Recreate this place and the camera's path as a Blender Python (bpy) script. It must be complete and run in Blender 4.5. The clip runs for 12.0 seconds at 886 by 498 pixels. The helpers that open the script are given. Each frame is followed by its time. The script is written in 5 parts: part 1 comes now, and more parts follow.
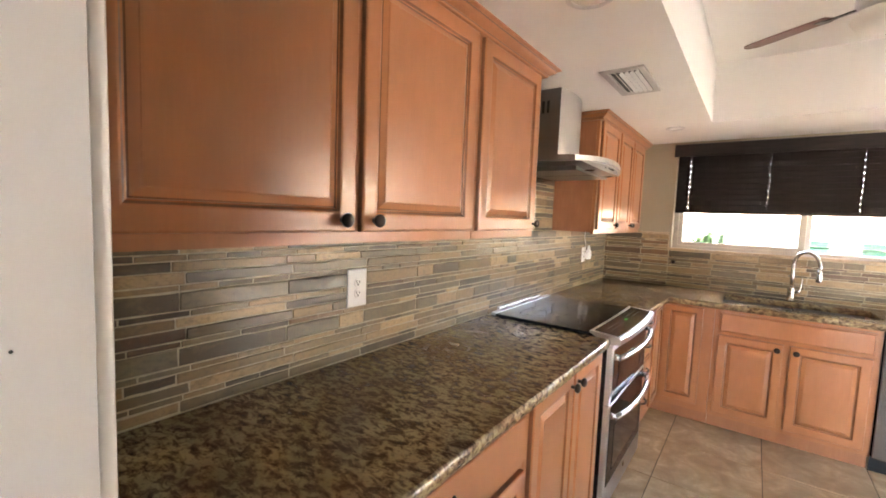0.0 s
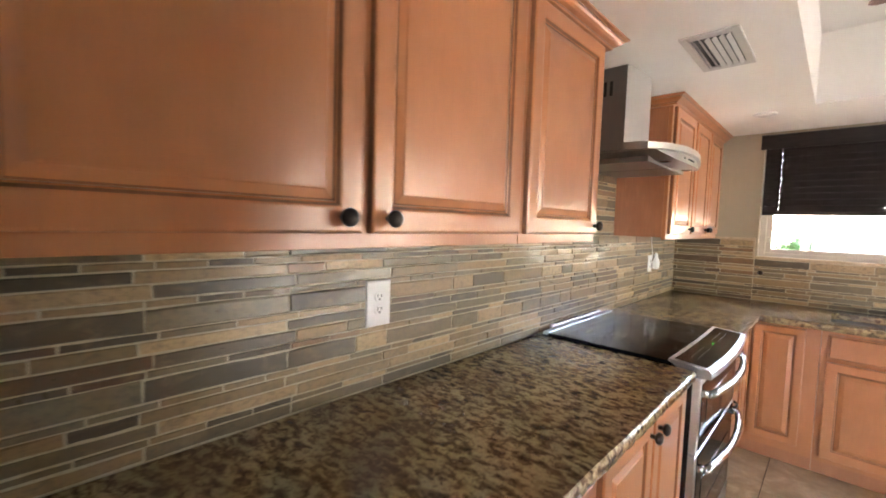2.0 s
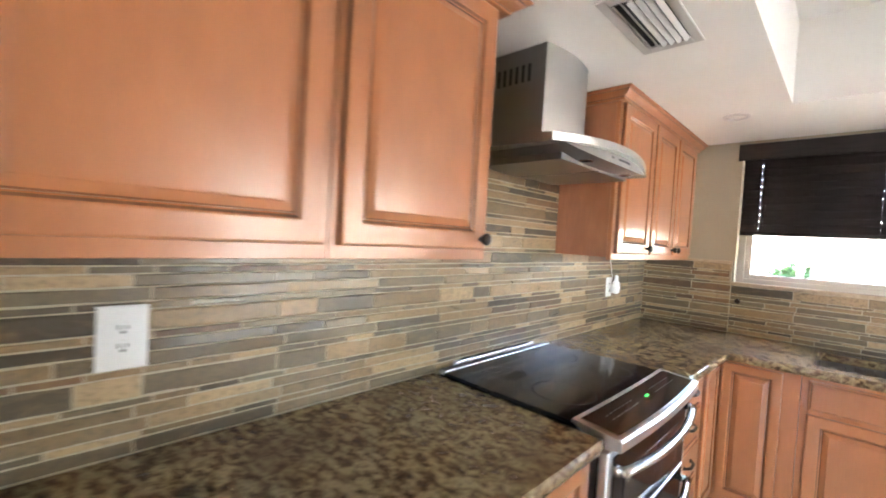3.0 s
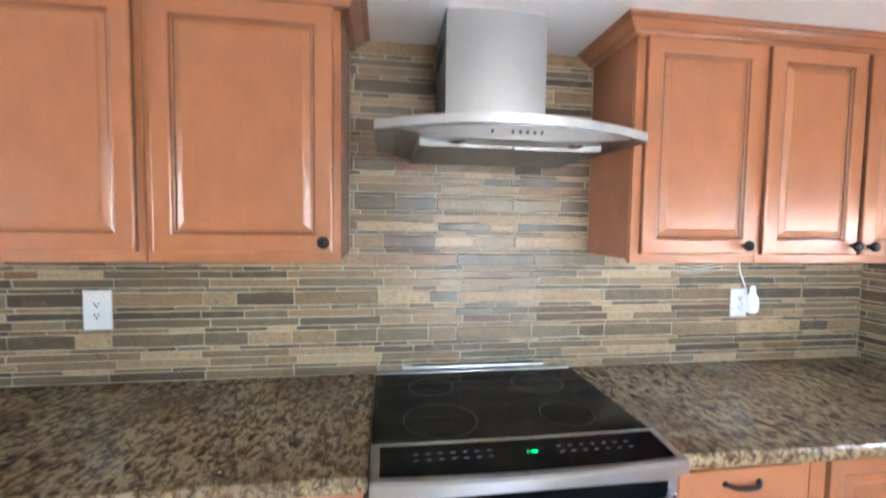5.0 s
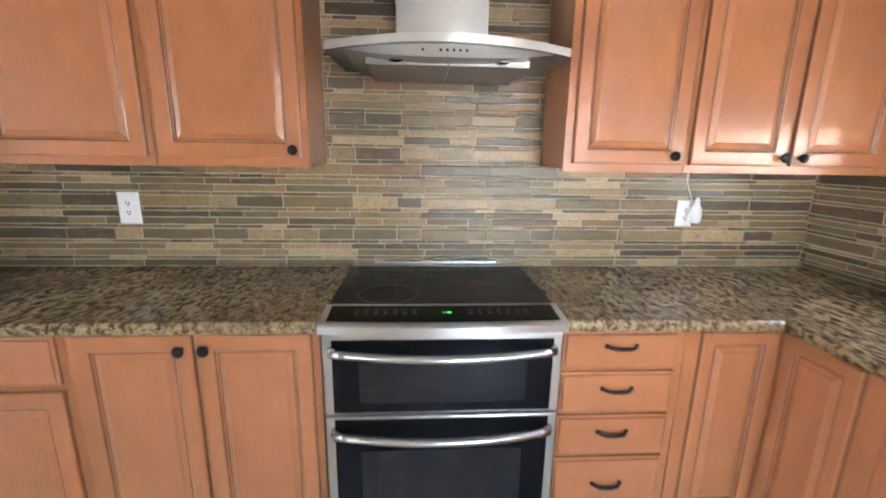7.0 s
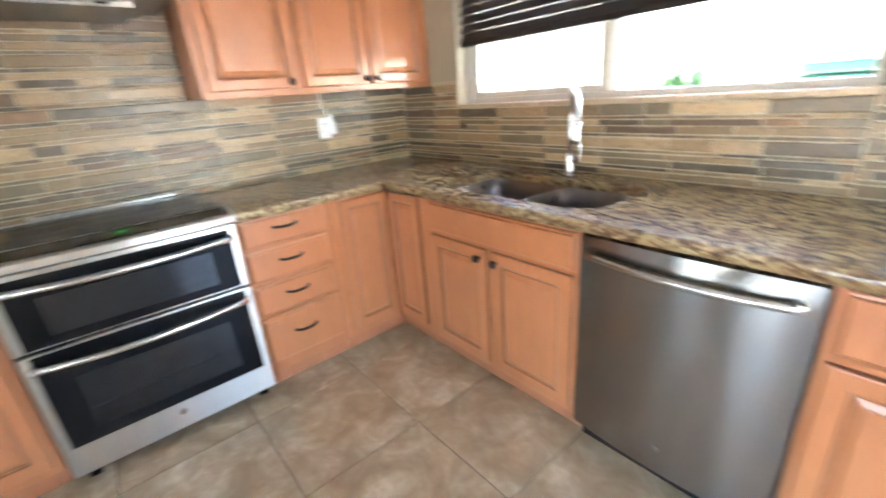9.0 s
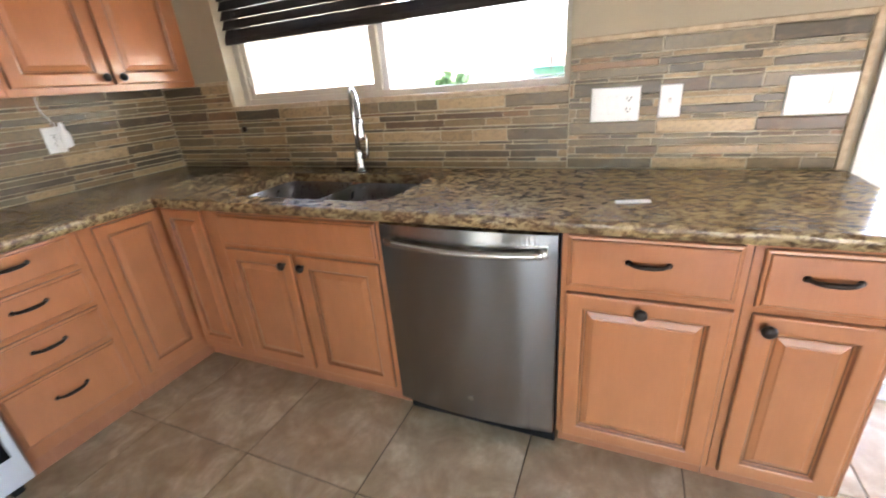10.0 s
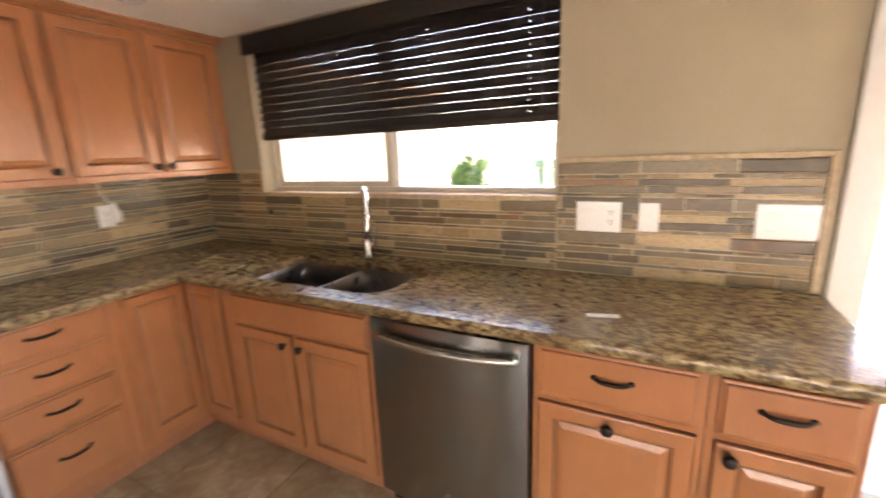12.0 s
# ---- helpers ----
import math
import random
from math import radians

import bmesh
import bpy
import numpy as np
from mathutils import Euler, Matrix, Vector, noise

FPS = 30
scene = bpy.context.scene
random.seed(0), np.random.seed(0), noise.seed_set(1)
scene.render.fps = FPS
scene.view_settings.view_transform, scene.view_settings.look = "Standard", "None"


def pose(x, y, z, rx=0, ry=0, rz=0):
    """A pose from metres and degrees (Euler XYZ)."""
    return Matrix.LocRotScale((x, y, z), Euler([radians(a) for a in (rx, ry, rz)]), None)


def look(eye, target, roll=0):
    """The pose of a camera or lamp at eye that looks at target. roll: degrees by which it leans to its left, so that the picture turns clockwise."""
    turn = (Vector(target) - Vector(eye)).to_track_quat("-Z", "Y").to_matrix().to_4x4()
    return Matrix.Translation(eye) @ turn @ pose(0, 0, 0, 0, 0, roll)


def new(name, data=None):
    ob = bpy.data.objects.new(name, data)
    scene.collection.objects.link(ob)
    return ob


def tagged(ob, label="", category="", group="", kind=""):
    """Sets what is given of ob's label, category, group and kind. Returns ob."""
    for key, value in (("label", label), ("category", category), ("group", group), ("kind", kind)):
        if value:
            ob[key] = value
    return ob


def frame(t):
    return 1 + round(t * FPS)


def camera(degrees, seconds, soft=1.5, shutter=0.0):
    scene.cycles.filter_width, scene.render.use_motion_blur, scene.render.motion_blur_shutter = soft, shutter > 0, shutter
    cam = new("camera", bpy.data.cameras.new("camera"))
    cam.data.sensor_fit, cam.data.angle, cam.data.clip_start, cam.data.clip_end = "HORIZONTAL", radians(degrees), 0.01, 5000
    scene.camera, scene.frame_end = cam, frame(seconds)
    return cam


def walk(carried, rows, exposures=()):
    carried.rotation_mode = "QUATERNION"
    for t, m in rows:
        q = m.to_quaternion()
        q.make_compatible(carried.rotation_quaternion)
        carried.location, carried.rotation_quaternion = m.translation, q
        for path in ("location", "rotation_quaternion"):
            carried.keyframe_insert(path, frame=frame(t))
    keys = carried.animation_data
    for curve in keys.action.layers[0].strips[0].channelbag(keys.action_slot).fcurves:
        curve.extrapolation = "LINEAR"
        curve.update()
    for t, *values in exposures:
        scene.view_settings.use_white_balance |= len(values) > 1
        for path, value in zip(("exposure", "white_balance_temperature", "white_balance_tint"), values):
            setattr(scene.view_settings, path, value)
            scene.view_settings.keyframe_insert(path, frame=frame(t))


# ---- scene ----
cam = camera(93.7, 12.0, 1.8, 0.5)
PATH = [
    (0, (1.139, -4.094, 1.444), (-0.056, -2.498, 1.285), 2.2),
    (0.5, (1.135, -4.097, 1.444), (-0.074, -2.512, 1.283), 2.0),
    (1, (1.132, -4.087, 1.441), (-0.097, -2.517, 1.288), 1.6),
    (1.5, (1.094, -4.027, 1.439), (-0.183, -2.494, 1.298), 1.2),
    (2, (0.987, -3.85, 1.42), (-0.387, -2.402, 1.292), 1.8),
    (2.5, (0.984, -3.596, 1.411), (-0.404, -2.159, 1.317), 2.2),
    (3, (1.083, -3.244, 1.425), (-0.315, -1.815, 1.365), 3.4),
    (3.2, (1.111, -3.09, 1.415), (-0.307, -1.681, 1.362), 3.8),
    (4.8, (1.509, -2.168, 1.448), (-0.447, -1.788, 1.278), 1.4),
    (5, (1.564, -2.12, 1.479), (-0.413, -1.836, 1.365), 0.8),
    (5.5, (1.622, -1.999, 1.631), (-0.372, -1.855, 1.682), 1.3),
    (6, (1.673, -1.91, 1.625), (-0.326, -1.836, 1.668), 1.5),
    (6.5, (1.725, -1.844, 1.465), (-0.258, -1.78, 1.208), 1.4),
    (6.7, (1.771, -1.845, 1.418), (-0.194, -1.767, 1.053), 1.3),
    (8.3, (2.302, -1.889, 1.419), (0.446, -1.512, 0.775), -1.6),
    (8.5, (2.377, -1.828, 1.375), (0.568, -1.266, 0.733), -2.3),
    (9, (2.487, -1.781, 1.317), (1.033, -0.601, 0.614), -4.5),
    (9.5, (2.544, -1.795, 1.296), (1.538, -0.263, 0.495), -5.9),
    (10, (2.555, -1.785, 1.304), (1.785, -0.103, 0.542), -4.8),
    (10.5, (2.575, -1.728, 1.375), (2.012, 0.088, 0.755), -3.4),
    (11, (2.642, -1.663, 1.435), (2.302, 0.236, 0.906), -1.8),
    (11.5, (2.673, -1.714, 1.435), (2.224, 0.168, 0.931), -1.7),
    (12, (2.721, -1.785, 1.448), (1.812, -0.065, 0.986), -2.4),
]
EXPOSURES = [(0, 5.55, 7500, 20), (1.5, 5.63, 7600, 19), (2.5, 5.65, 6300, 15), (3, 5.75, 6300, 13), (5, 5.82, 5500, 12), (5.5, 6.05, 5700, 12), (6, 5.85, 6200, 13), (6.5, 5.6, 6200, 15), (8.5, 5.63, 4900, 4), (9, 5.73, 6200, 12), (9.5, 5.28, 6900, 15), (10, 4.98, 6700, 16), (10.5, 4.76, 7000, 16), (11, 4.56, 7900, 17), (12, 4.74, 8300, 24)]
walk(cam, [(t, look(eye, target, roll)) for t, eye, target, roll in PATH], EXPOSURES)

# ---------------------------------------------------------------- light
world = bpy.data.worlds.new("sky")
scene.world = world
world.use_nodes = True
wn = world.node_tree
sky = wn.nodes.new("ShaderNodeTexSky")
sky.sky_type = "NISHITA"
sky.sun_disc = False
sky.sun_elevation, sky.sun_rotation = radians(56), radians(22)
sky_out = wn.nodes["Background"]
wn.links.new(sky.outputs[0], sky_out.inputs[0])
sky_out.inputs[1].default_value = 0.15


sun_data = bpy.data.lights.new("sun", "SUN")
sun_data.energy, sun_data.angle, sun_data.color = 5.0, radians(0.5), (1, 0.95, 0.88)
sun = new("sun", sun_data)
sun.matrix_world = look((4, 10, 16), (0, 0, 0))

# ---------------------------------------------------------------- materials


def material(name, rough=0.5, metal=0.0, colour=(0.5, 0.5, 0.5), spec=0.5):
    m = bpy.data.materials.new(name)
    m.use_nodes = True
    b = m.node_tree.nodes["Principled BSDF"]
    b.inputs["Base Color"].default_value = (*colour, 1)
    b.inputs["Roughness"].default_value = rough
    b.inputs["Metallic"].default_value = metal
    b.inputs["Specular IOR Level"].default_value = spec
    return m


def add(m, kind, **values):
    n = m.node_tree.nodes.new(kind)
    for key, v in values.items():
        n.inputs[key.replace("_", " ")].default_value = v
    return n


def join(m, a, b):
    m.node_tree.links.new(a, b)


def principled(m):
    return m.node_tree.nodes["Principled BSDF"]


def coords(m, scale=(1, 1, 1), place="Object"):
    if place == "Position":
        src = add(m, "ShaderNodeNewGeometry").outputs["Position"]
    else:
        src = add(m, "ShaderNodeTexCoord").outputs[place]
    mp = add(m, "ShaderNodeMapping")
    mp.inputs["Scale"].default_value = scale
    join(m, src, mp.inputs["Vector"])
    return mp.outputs[0]


def noise_tex(m, vec, scale, detail=5, rough=0.55, distort=0.0):
    n = add(m, "ShaderNodeTexNoise", Scale=scale, Detail=detail, Roughness=rough, Distortion=distort)
    join(m, vec, n.inputs["Vector"])
    return n.outputs["Fac"]


def ramp(m, fac, stops, mode="LINEAR"):
    r = add(m, "ShaderNodeValToRGB")
    e = r.color_ramp.elements
    r.color_ramp.interpolation = mode
    while len(e) < len(stops):
        e.new(0.5)
    for el, (p, c) in zip(e, stops):
        el.position, el.color = p, (*c, 1)
    join(m, fac, r.inputs[0])
    return r.outputs[0]


def mix(m, fac, a, b, mode="MIX"):
    n = m.node_tree.nodes.new("ShaderNodeMix")
    n.data_type, n.blend_type = "RGBA", mode
    for sock, v in ((n.inputs[0], fac), (n.inputs[6], a), (n.inputs[7], b)):
        if isinstance(v, (int, float)):
            sock.default_value = v
        elif isinstance(v, tuple):
            sock.default_value = (*v, 1)
        else:
            join(m, v, sock)
    return n.outputs[2]


def bump(m, height, strength, distance=0.002):
    b = add(m, "ShaderNodeBump", Strength=strength, Distance=distance)
    join(m, height, b.inputs["Height"])
    join(m, b.outputs[0], principled(m).inputs["Normal"])


def grey(v):
    return (v, v, v)


def wood(name, light, dark, stretch=(9, 9, 0.8)):
    m = material(name, 0.31)
    v = coords(m, stretch)
    fine = noise_tex(m, v, 14, 3, 0.5)
    broad = noise_tex(m, coords(m, (1.6, 1.6, 0.8)), 2.2, 0, 0.4)
    c = ramp(m, fine, [(0.22, dark), (0.80, light)])
    c = mix(m, ramp(m, broad, [(0.2, grey(0.0)), (0.85, grey(0.35))]), c, tuple(x * 0.88 for x in dark))
    cloud = noise_tex(m, coords(m, (1.0, 1.0, 0.55)), 13, 2, 0.5)
    c = mix(m, ramp(m, cloud, [(0.35, grey(0.45)), (0.62, grey(0.0))]), c, tuple(x * 0.82 for x in dark))
    rnd = add(m, "ShaderNodeObjectInfo").outputs["Random"]
    c = mix(m, ramp(m, rnd, [(0, grey(0.0)), (1, grey(0.3))]), c, light)
    join(m, c, principled(m).inputs["Base Color"])
    bump(m, fine, 0.04, 0.001)
    principled(m).inputs["Coat Weight"].default_value = 0.2
    principled(m).inputs["Coat Roughness"].default_value = 0.17
    return m


M_WOOD = wood("maple", (0.425, 0.174, 0.077), (0.385, 0.150, 0.063))
M_WOOD_SIDE = wood("maple_end", (0.41, 0.175, 0.09), (0.33, 0.13, 0.064))
# dark glaze tone that also paints the shade in grooves and door edges
M_GLAZE_SHADE = wood("maple_glaze_shade", (0.24, 0.095, 0.04), (0.16, 0.06, 0.025))

M_PAINT = material("cream_paint", 0.62)
pv = noise_tex(M_PAINT, coords(M_PAINT, place="Position"), 2.0, 3)
join(M_PAINT, ramp(M_PAINT, pv, [(0.3, (0.335, 0.285, 0.20)), (0.7, (0.365, 0.315, 0.225))]), principled(M_PAINT).inputs["Base Color"])
bump(M_PAINT, noise_tex(M_PAINT, coords(M_PAINT, place="Position"), 160, 3), 0.10, 0.001)

M_CEIL = material("ceiling_paint", 0.75)
pv = noise_tex(M_CEIL, coords(M_CEIL, place="Position"), 1.6, 3)
join(M_CEIL, ramp(M_CEIL, pv, [(0.3, (0.79, 0.77, 0.73)), (0.7, (0.84, 0.82, 0.78))]), principled(M_CEIL).inputs["Base Color"])
bump(M_CEIL, noise_tex(M_CEIL, coords(M_CEIL, place="Position"), 110, 4), 0.18, 0.0015)

M_WHITE = material("white_trim", 0.35)
pv = noise_tex(M_WHITE, coords(M_WHITE, place="Position"), 5, 4)
join(M_WHITE, ramp(M_WHITE, pv, [(0.3, (0.60, 0.585, 0.57)), (0.7, (0.66, 0.645, 0.63))]), principled(M_WHITE).inputs["Base Color"])
bump(M_WHITE, noise_tex(M_WHITE, coords(M_WHITE, place="Position"), 60, 4), 0.05, 0.001)

M_ENAMEL = material("vent_enamel", 0.45, colour=(0.50, 0.48, 0.45))
M_PLASTIC = material("white_plastic", 0.28, colour=(0.80, 0.80, 0.80))
M_SLOT = material("dark_slot", 0.6, colour=(0.02, 0.02, 0.02))
M_BRONZE = material("dark_bronze", 0.3, 0.7, (0.025, 0.018, 0.015))
M_BLACK = material("black_enamel", 0.22, colour=(0.012, 0.012, 0.013))
M_GLASSBLACK = material("black_ceramic_glass", 0.05, colour=(0.006, 0.006, 0.007), spec=0.12)
gv = noise_tex(M_GLASSBLACK, coords(M_GLASSBLACK, place="Position"), 9, 5)
join(M_GLASSBLACK, ramp(M_GLASSBLACK, gv, [(0.35, grey(0.07)), (0.8, grey(0.18))]), principled(M_GLASSBLACK).inputs["Roughness"])
M_OVENGLASS = material("oven_window", 0.04, colour=(0.010, 0.010, 0.011), spec=0.4)


def brushed(name, colour, stretch, rough, along=0.8):
    m = material(name, rough, 1.0, colour)
    streak = noise_tex(m, coords(m, stretch), 30, 4, 0.6)
    wave = noise_tex(m, coords(m, (1, 1, 1)), 3.0, 3)
    join(m, ramp(m, streak, [(0.3, grey(rough - 0.012)), (0.7, grey(rough + 0.012))]), principled(m).inputs["Roughness"])
    c = ramp(m, wave, [(0.3, tuple(x * 0.9 for x in colour)), (0.75, colour)])
    join(m, c, principled(m).inputs["Base Color"])
    principled(m).inputs["Anisotropic"].default_value = along
    up = add(m, "ShaderNodeCombineXYZ", X=0.0, Y=0.0, Z=1.0)
    join(m, up.outputs[0], principled(m).inputs["Tangent"])
    return m


M_STEEL = brushed("brushed_steel", (0.54, 0.53, 0.515), (1.5, 1.5, 40), 0.30)
M_STEEL_DW = brushed("brushed_steel_front", (0.33, 0.322, 0.312), (0.4, 0.4, 60), 0.16, 1.0)
bump(M_STEEL_DW, noise_tex(M_STEEL_DW, coords(M_STEEL_DW, (0.15, 0.15, 40)), 22, 2, 0.5), 1.0, 0.00016)
M_CANOPY = brushed("canopy_steel", (0.62, 0.61, 0.59), (2, 30, 30), 0.42)
M_HOOD = material("hood_steel", 0.30, 1.0, (0.46, 0.45, 0.43))
hn = noise_tex(M_HOOD, coords(M_HOOD, (30, 2, 30)), 6, 4)
join(M_HOOD, ramp(M_HOOD, hn, [(0.3, grey(0.43)), (0.7, grey(0.48))]), principled(M_HOOD).inputs["Roughness"])
# filter metal; also the darkened steel of the hood's shaded faces
M_FILTER_AND_SHADE = material("filter_and_shade_steel", 0.36, 1.0, (0.27, 0.262, 0.25))
M_FASCIA = material("fascia_steel", 0.44, 1.0, (0.52, 0.51, 0.49))
M_CHROME = brushed("satin_nickel", (0.50, 0.49, 0.47), (4, 4, 1), 0.26, 0.3)
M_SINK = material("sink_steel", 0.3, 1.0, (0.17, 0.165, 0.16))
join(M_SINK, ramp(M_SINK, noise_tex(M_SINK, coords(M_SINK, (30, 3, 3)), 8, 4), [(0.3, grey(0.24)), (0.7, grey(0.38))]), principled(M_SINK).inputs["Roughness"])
M_GREEN = material("green_display", 0.5, colour=(0.0, 0.3, 0.02))
principled(M_GREEN).inputs["Emission Color"].default_value = (0.05, 1, 0.12, 1)
principled(M_GREEN).inputs["Emission Strength"].default_value = 0.14

# granite: cream ground, brown clouds, black flecks
M_GRANITE = material("granite", 0.12, spec=0.5)
gvec = coords(M_GRANITE, (1, 1, 1), "Position")
gvec_long = coords(M_GRANITE, (0.60, 1.1, 1.1), "Position")
g1 = noise_tex(M_GRANITE, gvec_long, 50, 6, 0.62, 0.5)
g2 = noise_tex(M_GRANITE, gvec, 95, 5, 0.6)
g3 = noise_tex(M_GRANITE, gvec, 5, 3, 0.5)
gc = ramp(M_GRANITE, g1, [(0.34, (0.040, 0.025, 0.014)), (0.42, (0.100, 0.063, 0.033)), (0.49, (0.205, 0.142, 0.076)), (0.57, (0.365, 0.282, 0.150)), (0.72, (0.315, 0.252, 0.142))])
gc = mix(M_GRANITE, ramp(M_GRANITE, g2, [(0.56, grey(0)), (0.64, grey(0.6))]), gc, (0.060, 0.041, 0.026))
gc = mix(M_GRANITE, ramp(M_GRANITE, g3, [(0.42, grey(0)), (0.7, grey(0.55))]), gc, (0.125, 0.072, 0.038))
join(M_GRANITE, gc, principled(M_GRANITE).inputs["Base Color"])
join(M_GRANITE, ramp(M_GRANITE, g2, [(0.3, grey(0.13)), (0.7, grey(0.24))]), principled(M_GRANITE).inputs["Roughness"])
bump(M_GRANITE, g2, 0.04, 0.0008)


SLATES = [
    (0.00, (0.155, 0.115, 0.065)), (0.09, (0.068, 0.050, 0.030)), (0.18, (0.280, 0.188, 0.094)), (0.30, (0.146, 0.107, 0.059)),
    (0.38, (0.098, 0.073, 0.043)), (0.46, (0.362, 0.251, 0.136)), (0.55, (0.199, 0.133, 0.067)), (0.63, (0.113, 0.065, 0.035)),
    (0.70, (0.238, 0.165, 0.087)), (0.79, (0.076, 0.059, 0.035)), (0.85, (0.447, 0.318, 0.173)), (0.90, (0.209, 0.112, 0.052)),
    (0.94, (0.180, 0.142, 0.088)),
]


def slate(name, random_from):
    m = material(name, 0.36, spec=0.5)
    if random_from == "object":
        r = add(m, "ShaderNodeObjectInfo").outputs["Random"]
    else:
        r = add(m, "ShaderNodeNewGeometry").outputs["Random Per Island"]
    c = ramp(m, r, SLATES, "CONSTANT")
    cloud = noise_tex(m, coords(m, (1, 1, 2.0), "Position"), 14, 6, 0.6, 0.5)
    fine = noise_tex(m, coords(m, (1, 1, 1.4), "Position"), 60, 5, 0.6)
    cleft = noise_tex(m, coords(m, (1, 1, 1.6), "Position"), 26, 3, 0.5, 0.6)
    c = mix(m, ramp(m, cloud, [(0.50, grey(0.0)), (0.74, grey(0.42))]), c, (0.30, 0.205, 0.105))
    c = mix(m, ramp(m, cloud, [(0.30, grey(0.45)), (0.46, grey(0))]), c, (0.085, 0.080, 0.056))
    c = mix(m, ramp(m, fine, [(0.34, grey(0.4)), (0.52, grey(0))]), c, (0.075, 0.066, 0.046))
    join(m, c, principled(m).inputs["Base Color"])
    join(m, ramp(m, cloud, [(0.3, grey(0.27)), (0.75, grey(0.42))]), principled(m).inputs["Roughness"])
    bump(m, mix(m, 0.55, fine, cleft), 0.22, 0.0018)
    return m


M_SLATE = slate("slate", "object")
M_SLATE_REST = slate("slate_rest", "island")
M_GROUT = material("grout", 0.85)
gn = noise_tex(M_GROUT, coords(M_GROUT, place="Position"), 60, 4)
join(M_GROUT, ramp(M_GROUT, gn, [(0.3, (0.40, 0.345, 0.245)), (0.7, (0.50, 0.44, 0.32))]), principled(M_GROUT).inputs["Base Color"])
M_PENCIL = material("travertine_trim", 0.5)
gn = noise_tex(M_PENCIL, coords(M_PENCIL, (1, 1, 1), "Position"), 40, 5)
join(M_PENCIL, ramp(M_PENCIL, gn, [(0.3, (0.36, 0.26, 0.16)), (0.7, (0.50, 0.39, 0.26))]), principled(M_PENCIL).inputs["Base Color"])

M_FLOOR = material("porcelain_tile", 0.36)
fv = coords(M_FLOOR, (1, 1, 1), "Position")
foff = add(M_FLOOR, "ShaderNodeVectorMath")
foff.operation = "ADD"
fsc = add(M_FLOOR, "ShaderNodeVectorMath")
fsc.operation = "SCALE"
fsc.inputs[0].default_value = (17.0, 9.0, 5.0)
join(M_FLOOR, add(M_FLOOR, "ShaderNodeObjectInfo").outputs["Random"], fsc.inputs["Scale"])
join(M_FLOOR, fv, foff.inputs[0])
join(M_FLOOR, fsc.outputs[0], foff.inputs[1])
f1 = noise_tex(M_FLOOR, foff.outputs[0], 5.5, 7, 0.6, 0.7)
f2 = noise_tex(M_FLOOR, foff.outputs[0], 30, 6, 0.65)
fc = ramp(M_FLOOR, f1, [(0.30, (0.30, 0.215, 0.130)), (0.46, (0.40, 0.30, 0.19)), (0.56, (0.47, 0.37, 0.245)), (0.66, (0.58, 0.48, 0.335)), (0.76, (0.62, 0.53, 0.385))])
fc = mix(M_FLOOR, ramp(M_FLOOR, f2, [(0.38, grey(0.3)), (0.6, grey(0))]), fc, (0.25, 0.175, 0.10))
join(M_FLOOR, fc, principled(M_FLOOR).inputs["Base Color"])
join(M_FLOOR, ramp(M_FLOOR, f2, [(0.3, grey(0.30)), (0.7, grey(0.46))]), principled(M_FLOOR).inputs["Roughness"])
bump(M_FLOOR, f2, 0.12, 0.001)
M_FLOORGROUT = material("floor_grout", 0.85)
gn = noise_tex(M_FLOORGROUT, coords(M_FLOORGROUT, place="Position"), 50, 4)
join(M_FLOORGROUT, ramp(M_FLOORGROUT, gn, [(0.3, (0.10, 0.075, 0.05)), (0.7, (0.15, 0.115, 0.08))]), principled(M_FLOORGROUT).inputs["Base Color"])

M_BLIND = material("espresso_slat", 0.55, spec=0.3)
bn = noise_tex(M_BLIND, coords(M_BLIND, (1, 12, 12), "Position"), 9, 5)
join(M_BLIND, ramp(M_BLIND, bn, [(0.3, (0.010, 0.007, 0.006)), (0.7, (0.024, 0.016, 0.013))]), principled(M_BLIND).inputs["Base Color"])
M_CORD = material("cord", 0.8, colour=(0.03, 0.022, 0.018))
M_ALU = material("almond_aluminium", 0.4, 0.0, (0.50, 0.455, 0.38))
M_BLADE = wood("fan_blade_wood", (0.20, 0.085, 0.06), (0.13, 0.05, 0.035), (1.5, 1.5, 9))
for link in list(M_BLADE.node_tree.links):
    if link.to_socket.name == "Roughness":
        M_BLADE.node_tree.links.remove(link)
principled(M_BLADE).inputs["Roughness"].default_value = 0.6
M_FROST = material("frosted_glass", 0.35, colour=(0.80, 0.78, 0.74))
M_GLASS = material("window_glass", 0.0, colour=(0.97, 0.99, 0.98))
principled(M_GLASS).inputs["Transmission Weight"].default_value = 1.0
principled(M_GLASS).inputs["IOR"].default_value = 1.45


def rough_stuff(name, a, b, scale, rough=0.9, strength=0.3):
    m = material(name, rough)
    n = noise_tex(m, coords(m, place="Position"), scale, 6, 0.6)
    n2 = noise_tex(m, coords(m, place="Position"), scale * 14, 4, 0.6)
    c = ramp(m, n, [(0.3, a), (0.7, b)])
    c = mix(m, ramp(m, n2, [(0.4, grey(0.3)), (0.62, grey(0))]), c, tuple(x * 0.75 for x in a))
    join(m, c, principled(m).inputs["Base Color"])
    bump(m, n2, strength, 0.004)
    return m


